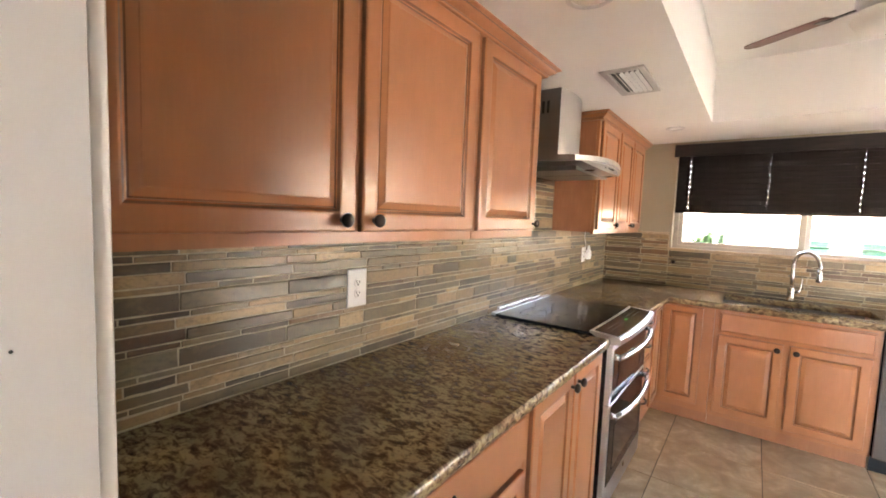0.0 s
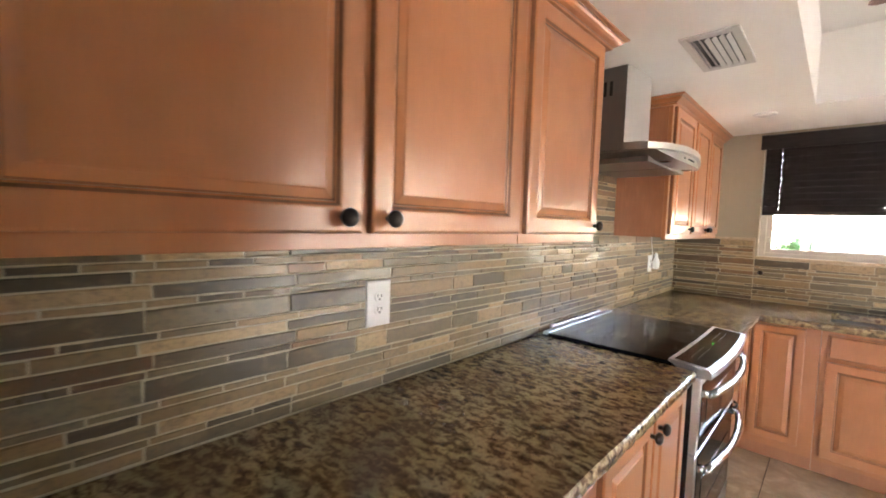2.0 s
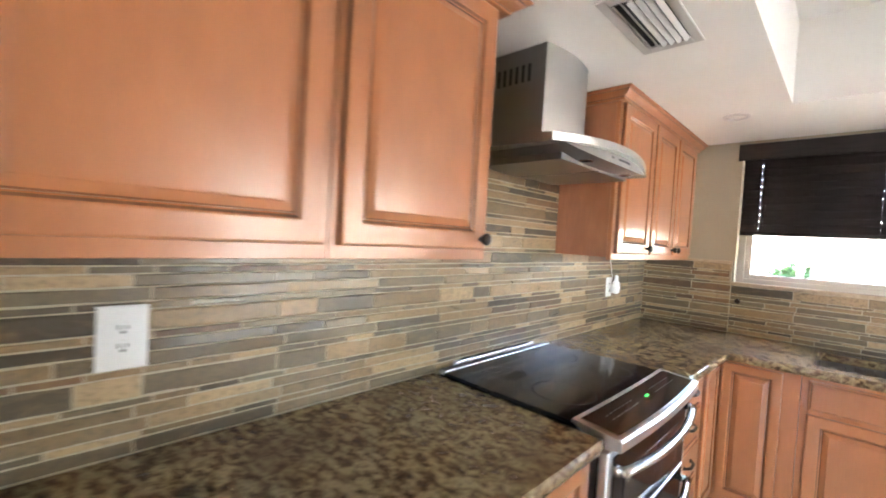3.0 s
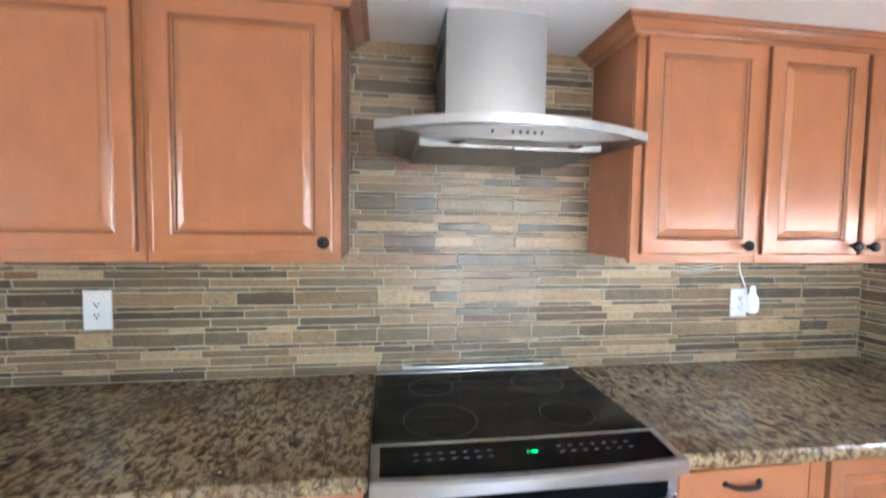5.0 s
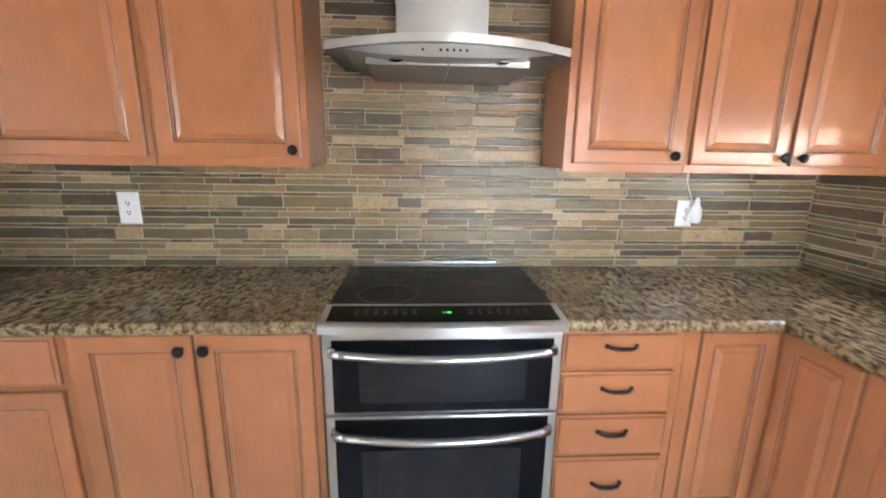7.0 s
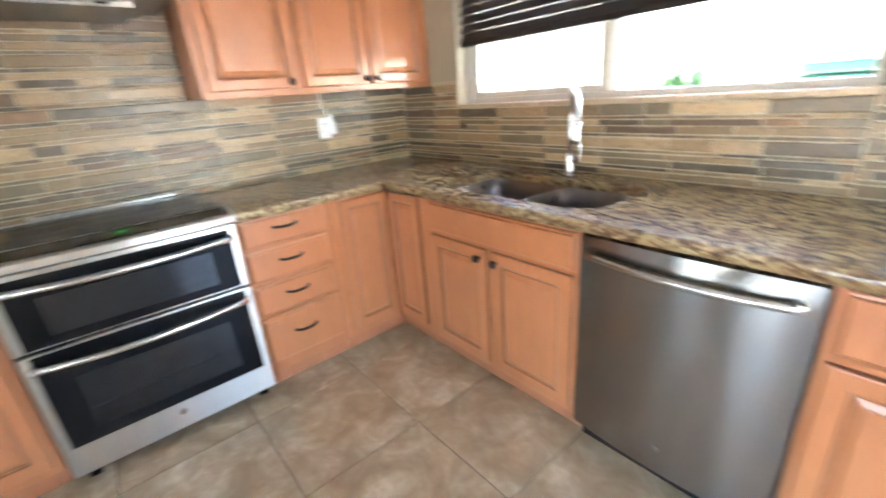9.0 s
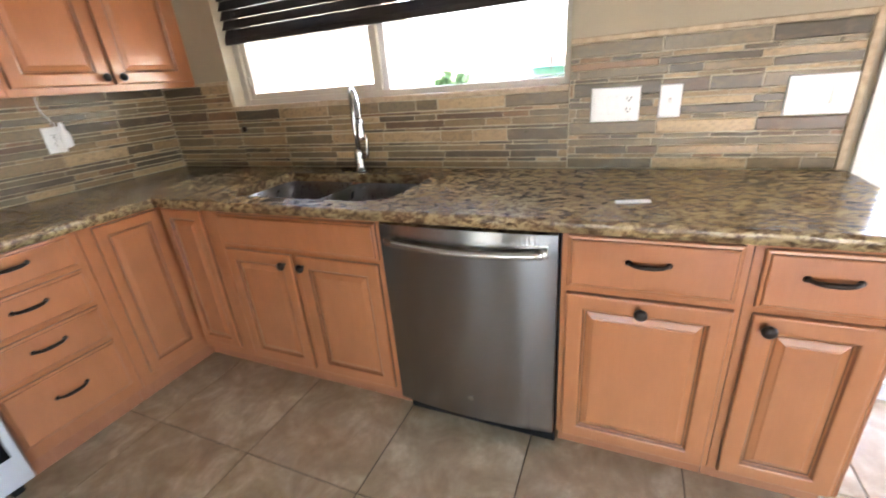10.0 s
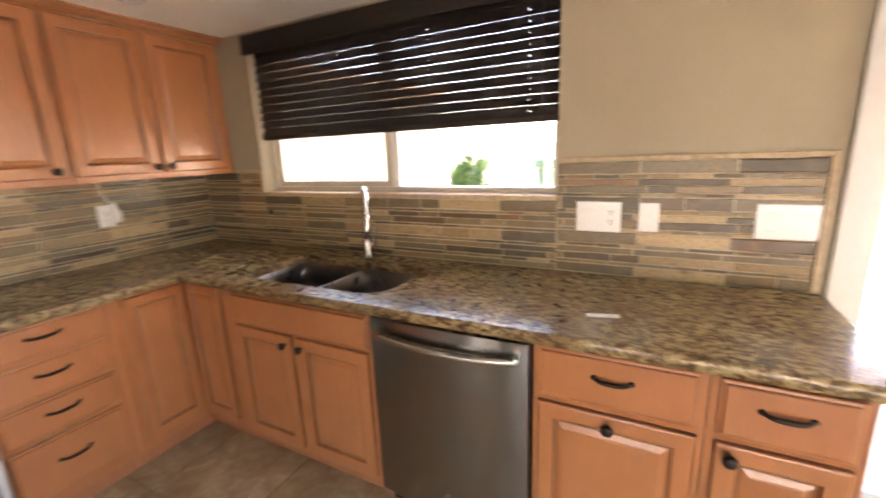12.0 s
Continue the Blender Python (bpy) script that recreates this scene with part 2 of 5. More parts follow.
M_PATIO = rough_stuff("patio_concrete", (0.43, 0.395, 0.345), (0.52, 0.485, 0.43), 1.2)
M_STUCCO = rough_stuff("stucco", (0.25, 0.150, 0.100), (0.29, 0.175, 0.118), 0.8)
M_BLOCK = rough_stuff("block_wall", (0.34, 0.29, 0.24), (0.42, 0.37, 0.31), 1.0)
M_SIDING = rough_stuff("siding_paint", (0.15, 0.125, 0.085), (0.18, 0.15, 0.105), 1.0, 0.7, 0.1)
M_LEAF = rough_stuff("leaves", (0.018, 0.060, 0.014), (0.055, 0.12, 0.03), 3.0, 0.6, 0.1)
M_BARK = rough_stuff("bark", (0.10, 0.07, 0.05), (0.18, 0.13, 0.09), 6.0)
M_BIN = material("green_bin_plastic", 0.5, colour=(0.012, 0.085, 0.062))

# ---------------------------------------------------------------- shape helpers


def part(name, bm, mat, parent=None, label="", smooth=False):
    me = bpy.data.meshes.new(name)
    bm.normal_update()
    bm.to_mesh(me)
    bm.free()
    for mm in mat if isinstance(mat, (list, tuple)) else (mat,):
        me.materials.append(mm)
    if smooth:
        for p in me.polygons:
            p.use_smooth = True
    ob = new(name, me)
    ob.parent = parent
    if label:
        ob["label"] = label
    return ob


def thing(name, label, category, m=None, group=""):
    ob = new(name)
    ob.empty_display_size = 0.1
    if m is not None:
        ob.matrix_world = m
    return tagged(ob, label, category, group)


def box(bm, x0, x1, y0, y1, z0, z1, bevel=0.0, seg=1):
    r = bmesh.ops.create_cube(bm, size=1)
    vs = r["verts"]
    for v in vs:
        v.co = Vector(((x0 + x1) / 2 + v.co.x * (x1 - x0), (y0 + y1) / 2 + v.co.y * (y1 - y0), (z0 + z1) / 2 + v.co.z * (z1 - z0)))
    if bevel:
        es = list({e for v in vs for e in v.link_edges})
        bmesh.ops.bevel(bm, geom=es, offset=bevel, segments=seg, affect="EDGES", profile=0.5)
    return bm


def boxes(*rows, bevel=0.0, seg=1):
    bm = bmesh.new()
    for r in rows:
        box(bm, *r, bevel=bevel, seg=seg)
    return bm


def rect_rings(bm, x0, x1, z0, z1, rings, slot_of=None, back=True):
    """Concentric rectangles in the xz plane; rings are (inset, y). The front faces -y."""
    loops = []
    for inset, y in rings:
        loops.append([bm.verts.new((x, y, z)) for x, z in ((x0 + inset, z0 + inset), (x1 - inset, z0 + inset), (x1 - inset, z1 - inset), (x0 + inset, z1 - inset))])
    for n, (a, b) in enumerate(zip(loops, loops[1:])):
        for i in range(4):
            f = bm.faces.new((a[i], a[(i + 1) % 4], b[(i + 1) % 4], b[i]))
            if slot_of and n in slot_of:
                f.material_index = 1
    bm.faces.new(loops[-1])
    if back:
        bm.faces.new(loops[0][::-1])
    return bm


def tube(bm, pts, radii, seg=10, caps=True):
    pts = [Vector(p) for p in pts]
    if not isinstance(radii, (list, tuple)):
        radii = [radii] * len(pts)
    rings, side = [], None
    for i, p in enumerate(pts):
        d = (pts[min(i + 1, len(pts) - 1)] - pts[max(i - 1, 0)]).normalized()
        if side is None:
            side = d.orthogonal().normalized()
        side = (side - d * side.dot(d)).normalized()
        up = d.cross(side)
        rings.append([bm.verts.new(p + radii[i] * (math.cos(a) * side + math.sin(a) * up)) for a in (2 * math.pi * k / seg for k in range(seg))])
    for a, b in zip(rings, rings[1:]):
        for k in range(seg):
            bm.faces.new((a[k], a[(k + 1) % seg], b[(k + 1) % seg], b[k]))
    if caps:
        bm.faces.new(rings[0][::-1])
        bm.faces.new(rings[-1])
    return bm


def lathe(bm, profile, seg=16, m=Matrix()):
    """Turns (radius, height) rows round the local z axis."""
    rings = [[bm.verts.new(m @ Vector((max(r, 1e-5) * math.cos(2 * math.pi * k / seg), max(r, 1e-5) * math.sin(2 * math.pi * k / seg), h))) for k in range(seg)] for r, h in profile]
    for a, b in zip(rings, rings[1:]):
        for k in range(seg):
            bm.faces.new((a[k], a[(k + 1) % seg], b[(k + 1) % seg], b[k]))
    bm.faces.new(rings[0][::-1])
    bm.faces.new(rings[-1])
    return bm


def sweep(bm, profile, path):
    """Mitred moulding: profile rows (out, z), path in plan; out is to the right of the way."""
    rings = []
    pts = [Vector(p) for p in path]
    for i, p in enumerate(pts):
        d0 = (p - pts[i - 1]).normalized() if i else (pts[1] - p).normalized()
        d1 = (pts[i + 1] - p).normalized() if i + 1 < len(pts) else d0
        n0, n1 = Vector((d0.y, -d0.x)), Vector((d1.y, -d1.x))
        n = (n0 + n1) / (1 + n0.dot(n1))
        rings.append([bm.verts.new((p.x + n.x * o, p.y + n.y * o, z)) for o, z in profile])
    k = len(profile)
    for a, b in zip(rings, rings[1:]):
        for j in range(k):
            bm.faces.new((a[j], b[j], b[(j + 1) % k], a[(j + 1) % k]))
    bm.faces.new(rings[0])
    bm.faces.new(rings[-1][::-1])
    bmesh.ops.recalc_face_normals(bm, faces=bm.faces[:])
    return bm


FRONT = pose(0, 0, 0, 90)  # turned things: local z becomes -y


def knob(parent, x, y, z):
    bm = lathe(bmesh.new(), [(0.007, 0), (0.0065, 0.011), (0.010, 0.014), (0.0168, 0.018), (0.0185, 0.024), (0.0165, 0.030), (0.009, 0.034), (0.0, 0.0345)], 16, pose(x, y, z) @ FRONT)
    bmesh.ops.recalc_face_normals(bm, faces=bm.faces[:])
    return part("knob", bm, M_BRONZE, parent, "round dark bronze knob", True)


def bail(parent, x, y, z, w=0.10):
    pts, rad = [], []
    for k in range(17):
        u = -1 + k / 8
        pts.append((x + u * w / 2, y - 0.020 * (1 - u ** 4) - 0.001, z + 0.014 - 0.002 * (1 - u * u)))
        rad.append(0.0052 + 0.0022 * (1 - u * u))
    bm = tube(bmesh.new(), pts, rad, 10)
    for s in (-1, 1):
        lathe(bm, [(0.009, 0), (0.0085, 0.003), (0.005, 0.006), (0.0, 0.0065)], 12, pose(x + s * w / 2, y, z + 0.014) @ FRONT)
    bmesh.ops.recalc_face_normals(bm, faces=bm.faces[:])
    return part("pull_handle", bm, M_BRONZE, parent, "arched dark bronze pull", True)


def panel_door(parent, x0, x1, z0, z1, y, stile=0.058, name="door"):
    """A raised-panel door, its grooves dark with glaze and painted shade: frame, and its panel as a piece of its own. y
    is the back.
    """
    bm = bmesh.new()
    s = stile
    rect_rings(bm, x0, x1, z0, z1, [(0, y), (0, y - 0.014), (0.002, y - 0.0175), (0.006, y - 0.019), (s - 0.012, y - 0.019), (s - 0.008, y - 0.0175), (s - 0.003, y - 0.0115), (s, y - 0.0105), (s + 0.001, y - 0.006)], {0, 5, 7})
    frame_ob = part(name, bm, (M_WOOD, M_GLAZE_SHADE), parent)
    bm = bmesh.new()
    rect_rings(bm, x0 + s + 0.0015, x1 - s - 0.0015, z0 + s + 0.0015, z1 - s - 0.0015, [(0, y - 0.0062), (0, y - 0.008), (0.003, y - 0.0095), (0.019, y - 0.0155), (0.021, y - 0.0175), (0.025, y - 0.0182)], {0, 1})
    part("panel", bm, (M_WOOD, M_GLAZE_SHADE), frame_ob)
    return frame_ob


def drawer_front(parent, x0, x1, z0, z1, y, name="drawer_front"):
    bm = bmesh.new()
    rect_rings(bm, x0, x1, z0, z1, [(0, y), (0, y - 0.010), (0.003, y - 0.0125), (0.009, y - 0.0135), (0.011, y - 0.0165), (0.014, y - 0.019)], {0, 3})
    return part(name, bm, (M_WOOD, M_GLAZE_SHADE), parent)


RANGE_WALL = pose(0, 0, 0, 0, 0, 90)  # local x runs along +y, the front faces +x

# ---------------------------------------------------------------- setting
CEIL, TRAY_TOP = 2.147, 2.53
SOUTH, EAST = -3.985, 5.6


def setting(name, bm, mat, label, category):
    return tagged(part(name, bm, mat), label, category, kind="structure")


def wall_cells(xs, zs, holes, make):
    bm = bmesh.new()
    for a, b in zip(xs, xs[1:]):
        for c, d in zip(zs, zs[1:]):
            if not any(h[0] < (a + b) / 2 < h[1] and h[2] < (c + d) / 2 < h[3] for h in holes):
                make(bm, a, b, c, d)
    bmesh.ops.remove_doubles(bm, verts=bm.verts[:], dist=1e-5)
    bm.verts.index_update()
    seen = {}
    for f in bm.faces:
        seen.setdefault(tuple(sorted(v.index for v in f.verts)), []).append(f)
    bmesh.ops.delete(bm, geom=[f for fs in seen.values() if len(fs) > 1 for f in fs], context="FACES")
    return bm


WIN = (0.548, 2.333, 1.238, 2.105)
SLIDER = (3.325, 5.15, 0.0, 2.05)
setting("wall_north", wall_cells((-0.21, WIN[0], WIN[1], SLIDER[0], SLIDER[1], EAST + 0.15), (-0.06, 0, WIN[2], SLIDER[3], WIN[3], 2.7), (WIN, SLIDER), lambda bm, a, b, c, d: box(bm, a, b, 0.010, 0.20, c, d)), M_PAINT, "cream painted kitchen wall with window and sliding door", "wall")
setting("wall_west", boxes((-0.21, -0.010, -7.0, 0.010, -0.06, 2.7)), M_PAINT, "cream painted wall behind the range", "wall")
# the opening is added, out of view, to light the range wall
setting("wall_east", wall_cells((SOUTH - 0.125, -1.25, -0.35, 0.010), (-0.06, 0.3, 2.05, 2.7), ((-1.25, -0.35, 0.3, 2.05),), lambda bm, a, b, c, d: box(bm, EAST, EAST + 0.15, a, b, c, d)), M_PAINT, "cream painted dining wall with an added unseen daylight opening", "wall")
DOORWAY, PASSAGE = (0.712, 1.57, -1.0, 2.04), (2.02, 2.84, -1.0, 2.04)
# first value: an added, unseen window that lights the north cabinets from the south
ADDED_WIN, HALL_END = (3.15, 5.45, 0.02, 1.15), 2.9
# tone of an unseen wall, kept dark to cut bounce onto the left cabinets
M_LOW_BOUNCE = material("low_bounce_tan", 0.6)
pv = noise_tex(M_LOW_BOUNCE, coords(M_LOW_BOUNCE, place="Position"), 2.0, 3)
join(M_LOW_BOUNCE, ramp(M_LOW_BOUNCE, pv, [(0.3, (0.22, 0.175, 0.12)), (0.7, (0.25, 0.20, 0.14))]), principled(M_LOW_BOUNCE).inputs["Base Color"])
setting("wall_south", boxes((-0.010, DOORWAY[0], SOUTH - 0.125, SOUTH - 0.011, 0, 2.7)), M_WHITE, "white painted wall end beside the doorway", "wall")
setting("wall_dining", wall_cells((DOORWAY[0], DOORWAY[1], PASSAGE[0], PASSAGE[1], ADDED_WIN[0], ADDED_WIN[1], EAST), (0, ADDED_WIN[2], ADDED_WIN[3], DOORWAY[3], 2.7), (DOORWAY, PASSAGE, ADDED_WIN), lambda bm, a, b, c, d: box(bm, a, b, SOUTH - 0.125, SOUTH, c, d)), M_LOW_BOUNCE, "unseen tan wall, darkened to cut bounce, with doorway, passage and added window", "wall")
HALL_WIN = ((0.42, 0.76), (2.05, 2.86))
setting("wall_hall", wall_cells((-0.21, *HALL_WIN[0], *HALL_WIN[1], HALL_END + 0.15), (-0.06, 0.02, 2.05, 2.7), [(p, q, 0.02, 2.05) for p, q in HALL_WIN], lambda bm, a, b, c, d: box(bm, a, b, -7.12, -7.0, c, d)), M_PAINT, "cream hall wall with two narrow windows", "wall")
setting("wall_hall_side", boxes((HALL_END, HALL_END + 0.15, -7.0, SOUTH - 0.126, -0.06, 2.7)), M_PAINT, "cream painted side wall of the hall", "wall")
# added wall, out of view, that blocks dining-side light from the entrance end
setting("wall_partition", boxes((1.75, 1.87, SOUTH + 0.001, -2.75, 0.0, 2.6)), M_PAINT, "unseen plain cream wall added to keep light off the left cabinets", "wall")
TRAY = (0.845, 2.55, -3.25, -0.705)
bm = boxes((-0.010, TRAY[0], SOUTH, 0.010, CEIL, 2.62), (TRAY[1], EAST, SOUTH, 0.010, CEIL, 2.62), (TRAY[0], TRAY[1], SOUTH, TRAY[2], CEIL, 2.62), (TRAY[0], TRAY[1], TRAY[3], 0.010, CEIL, 2.62), (TRAY[0], TRAY[1], TRAY[2], TRAY[3], TRAY_TOP, 2.62), (-0.010, HALL_END, -7.0, SOUTH - 0.125, 2.44, 2.62))
setting("ceiling", bm, M_CEIL, "off-white textured ceiling with a raised tray", "ceiling")
# unseen slab; its eave is sized to keep sun out of the sink window
setting("roof", boxes((-0.6, EAST + 0.6, SOUTH - 0.5, 1.1, 2.72, 2.85), (-0.6, HALL_END + 0.5, -7.6, SOUTH - 0.5, 2.72, 2.85)), M_STUCCO, "unseen flat roof slab over the kitchen, added to block the sun", "roof")
floor = setting("floor", boxes((-0.21, EAST + 0.15, -7.12, 0.20, -0.12, -0.004)), M_FLOORGROUT, "brown grouted bed of the tiled floor", "floor")
# casing of the doorway
M_CASING = material("white_gloss_paint", 0.3)
pv = noise_tex(M_CASING, coords(M_CASING, place="Position"), 7, 4)
join(M_CASING, ramp(M_CASING, pv, [(0.3, (0.78, 0.77, 0.75)), (0.7, (0.84, 0.83, 0.81))]), principled(M_CASING).inputs["Base Color"])
bm = boxes((0.650, 0.707, SOUTH - 0.0108, SOUTH + 0.003, 0.918, DOORWAY[3] + 0.06), (DOORWAY[1] + 0.006, DOORWAY[1] + 0.068, SOUTH + 0.0003, SOUTH + 0.012, 0, DOORWAY[3] + 0.06), (DOORWAY[0] + 0.001, DOORWAY[1] + 0.006, SOUTH + 0.0003, SOUTH + 0.012, DOORWAY[3] + 0.004, DOORWAY[3] + 0.06), bevel=0.0015)
setting("trim", bm, M_CASING, "glossy white painted door casing", "trim")
p, q = PASSAGE[0], PASSAGE[1]
setting("trim", boxes((p - 0.060, p - 0.002, SOUTH + 0.0005, SOUTH + 0.018, 0, 2.1), (q + 0.002, q + 0.060, SOUTH + 0.0005, SOUTH + 0.018, 0, 2.1), (p - 0.002, q + 0.002, SOUTH + 0.0005, SOUTH + 0.018, 2.042, 2.1), bevel=0.003), M_WOOD, "maple casing of the passage", "trim")
# casing beside the sliding door
bm = boxes((3.247, 3.322, -0.008, 0.0095, 0.0, 2.115), (3.322, 5.15, -0.008, 0.0095, 2.052, 2.115), (5.153, 5.225, -0.008, 0.0095, 0, 2.115), bevel=0.003, seg=2)
setting("trim", bm, M_WHITE, "white painted casing of the sliding door", "trim")
setting("baseboard", boxes((5.226, EAST - 0.002, -0.006, 0.0095, 0.0, 0.09), bevel=0.002), M_WHITE, "white painted baseboard", "baseboard")

# ---------------------------------------------------------------- window and sliding door
win = tagged(new("window_1"), "almond aluminium slider window over the sink", "window", kind="structure")
x0, x1, z0, z1 = WIN
bm = boxes((x0, x0 + 0.045, 0.075, 0.135, z0, z1), (x1 - 0.03, x1, 0.075, 0.135, z0, z1), (x0 + 0.045, x1 - 0.03, 0.075, 0.135, z0, z0 + 0.032), (x0 + 0.045, x1 - 0.03, 0.075, 0.135, z1 - 0.04, z1), bevel=0.002)
part("window_frame", bm, M_ALU, win)
bm = boxes((x0 + 0.045, x0 + 0.080, 0.090, 0.115, z0 + 0.032, z1 - 0.04), (1.405, 1.445, 0.090, 0.115, z0 + 0.032, z1 - 0.04), (x0 + 0.080, 1.405, 0.090, 0.115, z0 + 0.032, z0 + 0.062), (x0 + 0.080, 1.405, 0.090, 0.115, z1 - 0.075, z1 - 0.04), bevel=0.002)
sash = part("sash", bm, M_ALU, win)
part("latch", boxes((x0 + 0.050, x0 + 0.070, 0.080, 0.0898, z0 + 0.10, z0 + 0.15), bevel=0.003), M_ALU, sash)
p = part("pane", boxes((x0 + 0.080, 1.405, 0.100, 0.104, z0 + 0.062, z1 - 0.075)), M_GLASS, win)
p.visible_shadow = False
bm = boxes((1.447, 1.478, 0.105, 0.130, z0 + 0.032, z1 - 0.04), bevel=0.002)
part("mullion", bm, M_WHITE, win)
p = part("pane", boxes((1.478, x1 - 0.03, 0.117, 0.121, z0 + 0.032, z1 - 0.04)), M_GLASS, win)
p.visible_shadow = False
bm = boxes((x0 - 0.004, x1 + 0.001, -0.008, 0.074, z0 - 0.018, z0 + 0.004), bevel=0.003, seg=2)
part("window_sill", bm, M_PENCIL, win, "tan stone sill")
part("reveal", boxes((x0 - 0.0, x0 + 0.008, -0.002, 0.074, z0 + 0.005, z1 - 0.002)), M_PAINT, win)

sl = tagged(new("door_1"), "white framed sliding glass patio door", "door", kind="structure")
x0, x1, z0, z1 = SLIDER
bm = boxes((x0, x0 + 0.035, 0.03, 0.17, 0.0, z1), (x1 - 0.035, x1, 0.03, 0.17, 0.0, z1), (x0 + 0.035, x1 - 0.035, 0.03, 0.17, z1 - 0.04, z1), (x0 + 0.035, x1 - 0.035, 0.03, 0.17, -0.004, 0.022), (x0 + 0.035, x1 - 0.035, 0.095, 0.102, 0.022, 0.04), bevel=0.002)
part("door_frame", bm, M_WHITE, sl)


def sash_panel(name, a, b, y0, y1, side):
    s = 0.055
    bm = boxes((a, a + side, y0, y1, 0.042, z1 - 0.042), (b - s, b, y0, y1, 0.042, z1 - 0.042), (a + side, b - s, y0, y1, 0.042, 0.042 + 0.075), (a + side, b - s, y0, y1, z1 - 0.042 - s, z1 - 0.042), bevel=0.003)
    ob = part(name, bm, M_WHITE, sl)
    g = part("pane", boxes((a + side, b - s, (y0 + y1) / 2 - 0.003, (y0 + y1) / 2 + 0.003, 0.117, z1 - 0.042 - s)), M_GLASS, ob)
    g.visible_shadow = False
    return ob


sash_panel("fixed_panel", x0 + 0.036, 4.03, 0.108, 0.145, 0.022)
slide = sash_panel("sliding_panel", 3.892, x1 - 0.036, 0.048, 0.088, 0.075)
bm = boxes((3.890, 3.925, 0.008, 0.0475, 1.00, 1.10), (3.872, 3.902, 0.0, 0.02, 1.01, 1.09), bevel=0.004, seg=2)
part("door_handle", bm, M_BLACK, slide, "black plastic handle")

# plain hall windows, set by dishwasher reflections; dining-side ones unseen, added for daylight
for k, (p, q) in enumerate(HALL_WIN):
    hw = tagged(new(("window_2", "window_4")[k]), "white framed tall narrow window of the hall", "window", kind="structure")
    part("window_frame", boxes((p, p + 0.03, -7.09, -7.03, 0.02, 2.05), (q - 0.03, q, -7.09, -7.03, 0.02, 2.05), (p + 0.03, q - 0.03, -7.09, -7.03, 0.02, 0.07), (p + 0.03, q - 0.03, -7.09, -7.03, 2.0, 2.05)), M_WHITE, hw)
p, q, lo_z, hi_z = ADDED_WIN
sw = tagged(new("added_window_south"), "white framed wide window added out of view to let daylight in", "window", kind="structure")
part("window_frame", boxes((p, p + 0.05, SOUTH - 0.09, SOUTH - 0.04, lo_z, hi_z), (q - 0.05, q, SOUTH - 0.09, SOUTH - 0.04, lo_z, hi_z), (p + 0.05, q - 0.05, SOUTH - 0.09, SOUTH - 0.04, lo_z, lo_z + 0.05), (p + 0.05, q - 0.05, SOUTH - 0.09, SOUTH - 0.04, hi_z - 0.05, hi_z), ((p + q) / 2 - 0.03, (p + q) / 2 + 0.03, SOUTH - 0.09, SOUTH - 0.04, lo_z + 0.05, hi_z - 0.05)), M_WHITE, sw)
ew = tagged(new("added_window_east"), "white framed window added out of view to let daylight in", "window", kind="structure")
part("window_frame", boxes((EAST + 0.05, EAST + 0.10, -1.25, -1.20, 0.3, 2.05), (EAST + 0.05, EAST + 0.10, -0.40, -0.35, 0.3, 2.05), (EAST + 0.05, EAST + 0.10, -1.20, -0.40, 0.3, 0.35), (EAST + 0.05, EAST + 0.10, -1.20, -0.40, 2.0, 2.05)), M_WHITE, ew)

# ---------------------------------------------------------------- base cabinets
TOE, BACK_Y = 0.098, -0.613


def base_box(t, x0, x1, front=BACK_Y):
    a, b, c = x0 + 0.001, x1 - 0.001, front + 0.02
    bm = boxes((a, a + 0.016, c, -0.012, TOE, 0.872), (b - 0.016, b, c, -0.012, TOE, 0.872), (a + 0.016, b - 0.016, c, -0.012, TOE, TOE + 0.016), (a + 0.016, b - 0.016, -0.024, -0.012, TOE + 0.016, 0.872))
    part("body", bm, M_WOOD_SIDE, t)
    bm = boxes((x0 + 0.001, x1 - 0.001, front, front + 0.0198, TOE, 0.872), bevel=0.0008)
    part("face_frame", bm, M_WOOD, t)
    bm = boxes((x0 + 0.001, x1 - 0.001, -0.555, -0.54, 0.001, TOE - 0.001))
    part("toe_kick", bm, M_WOOD_SIDE, t)


def door_cab(name, m, x0, x1, doors, drawers, label):
    t = thing(name, label, "cabinet", m, "base cabinets")
    base_box(t, x0, x1)
    for a, b, c, d, kx, kz in doors:
        ob = panel_door(t, a, b, c, d, BACK_Y - 0.0005)
        if kx is not None:
            knob(ob, kx, BACK_Y - 0.019, kz)
    for a, b, c, d in drawers:
        ob = drawer_front(t, a, b, c, d, BACK_Y - 0.0005)
        bail(ob, (a + b) / 2, BACK_Y - 0.0195, (c + d) / 2)
    return t


W, R = pose(0, 0, 0), RANGE_WALL
door_cab("base_cabinet", R, -3.983, -2.932, [(-3.825, -3.398, 0.115, 0.676, -3.435, 0.63), (-3.380, -2.955, 0.115, 0.676, -3.343, 0.63)], [(-3.825, -2.955, 0.700, 0.862)], "maple base cabinet with one wide drawer over two doors")
door_cab("base_cabinet", R, -2.932, -2.162, [(-2.905, -2.548, 0.135, 0.864, -2.577, 0.822), (-2.534, -2.185, 0.135, 0.864, -2.504, 0.822)], [], "maple base cabinet with two tall doors beside the range")
door_cab("drawer_cabinet", R, -1.386, -0.955, [], [(-1.378, -0.988, 0.735, 0.864), (-1.378, -0.988, 0.572, 0.718), (-1.378, -0.988, 0.405, 0.555), (-1.378, -0.988, 0.155, 0.388)], "maple cabinet with four drawers beside the range")
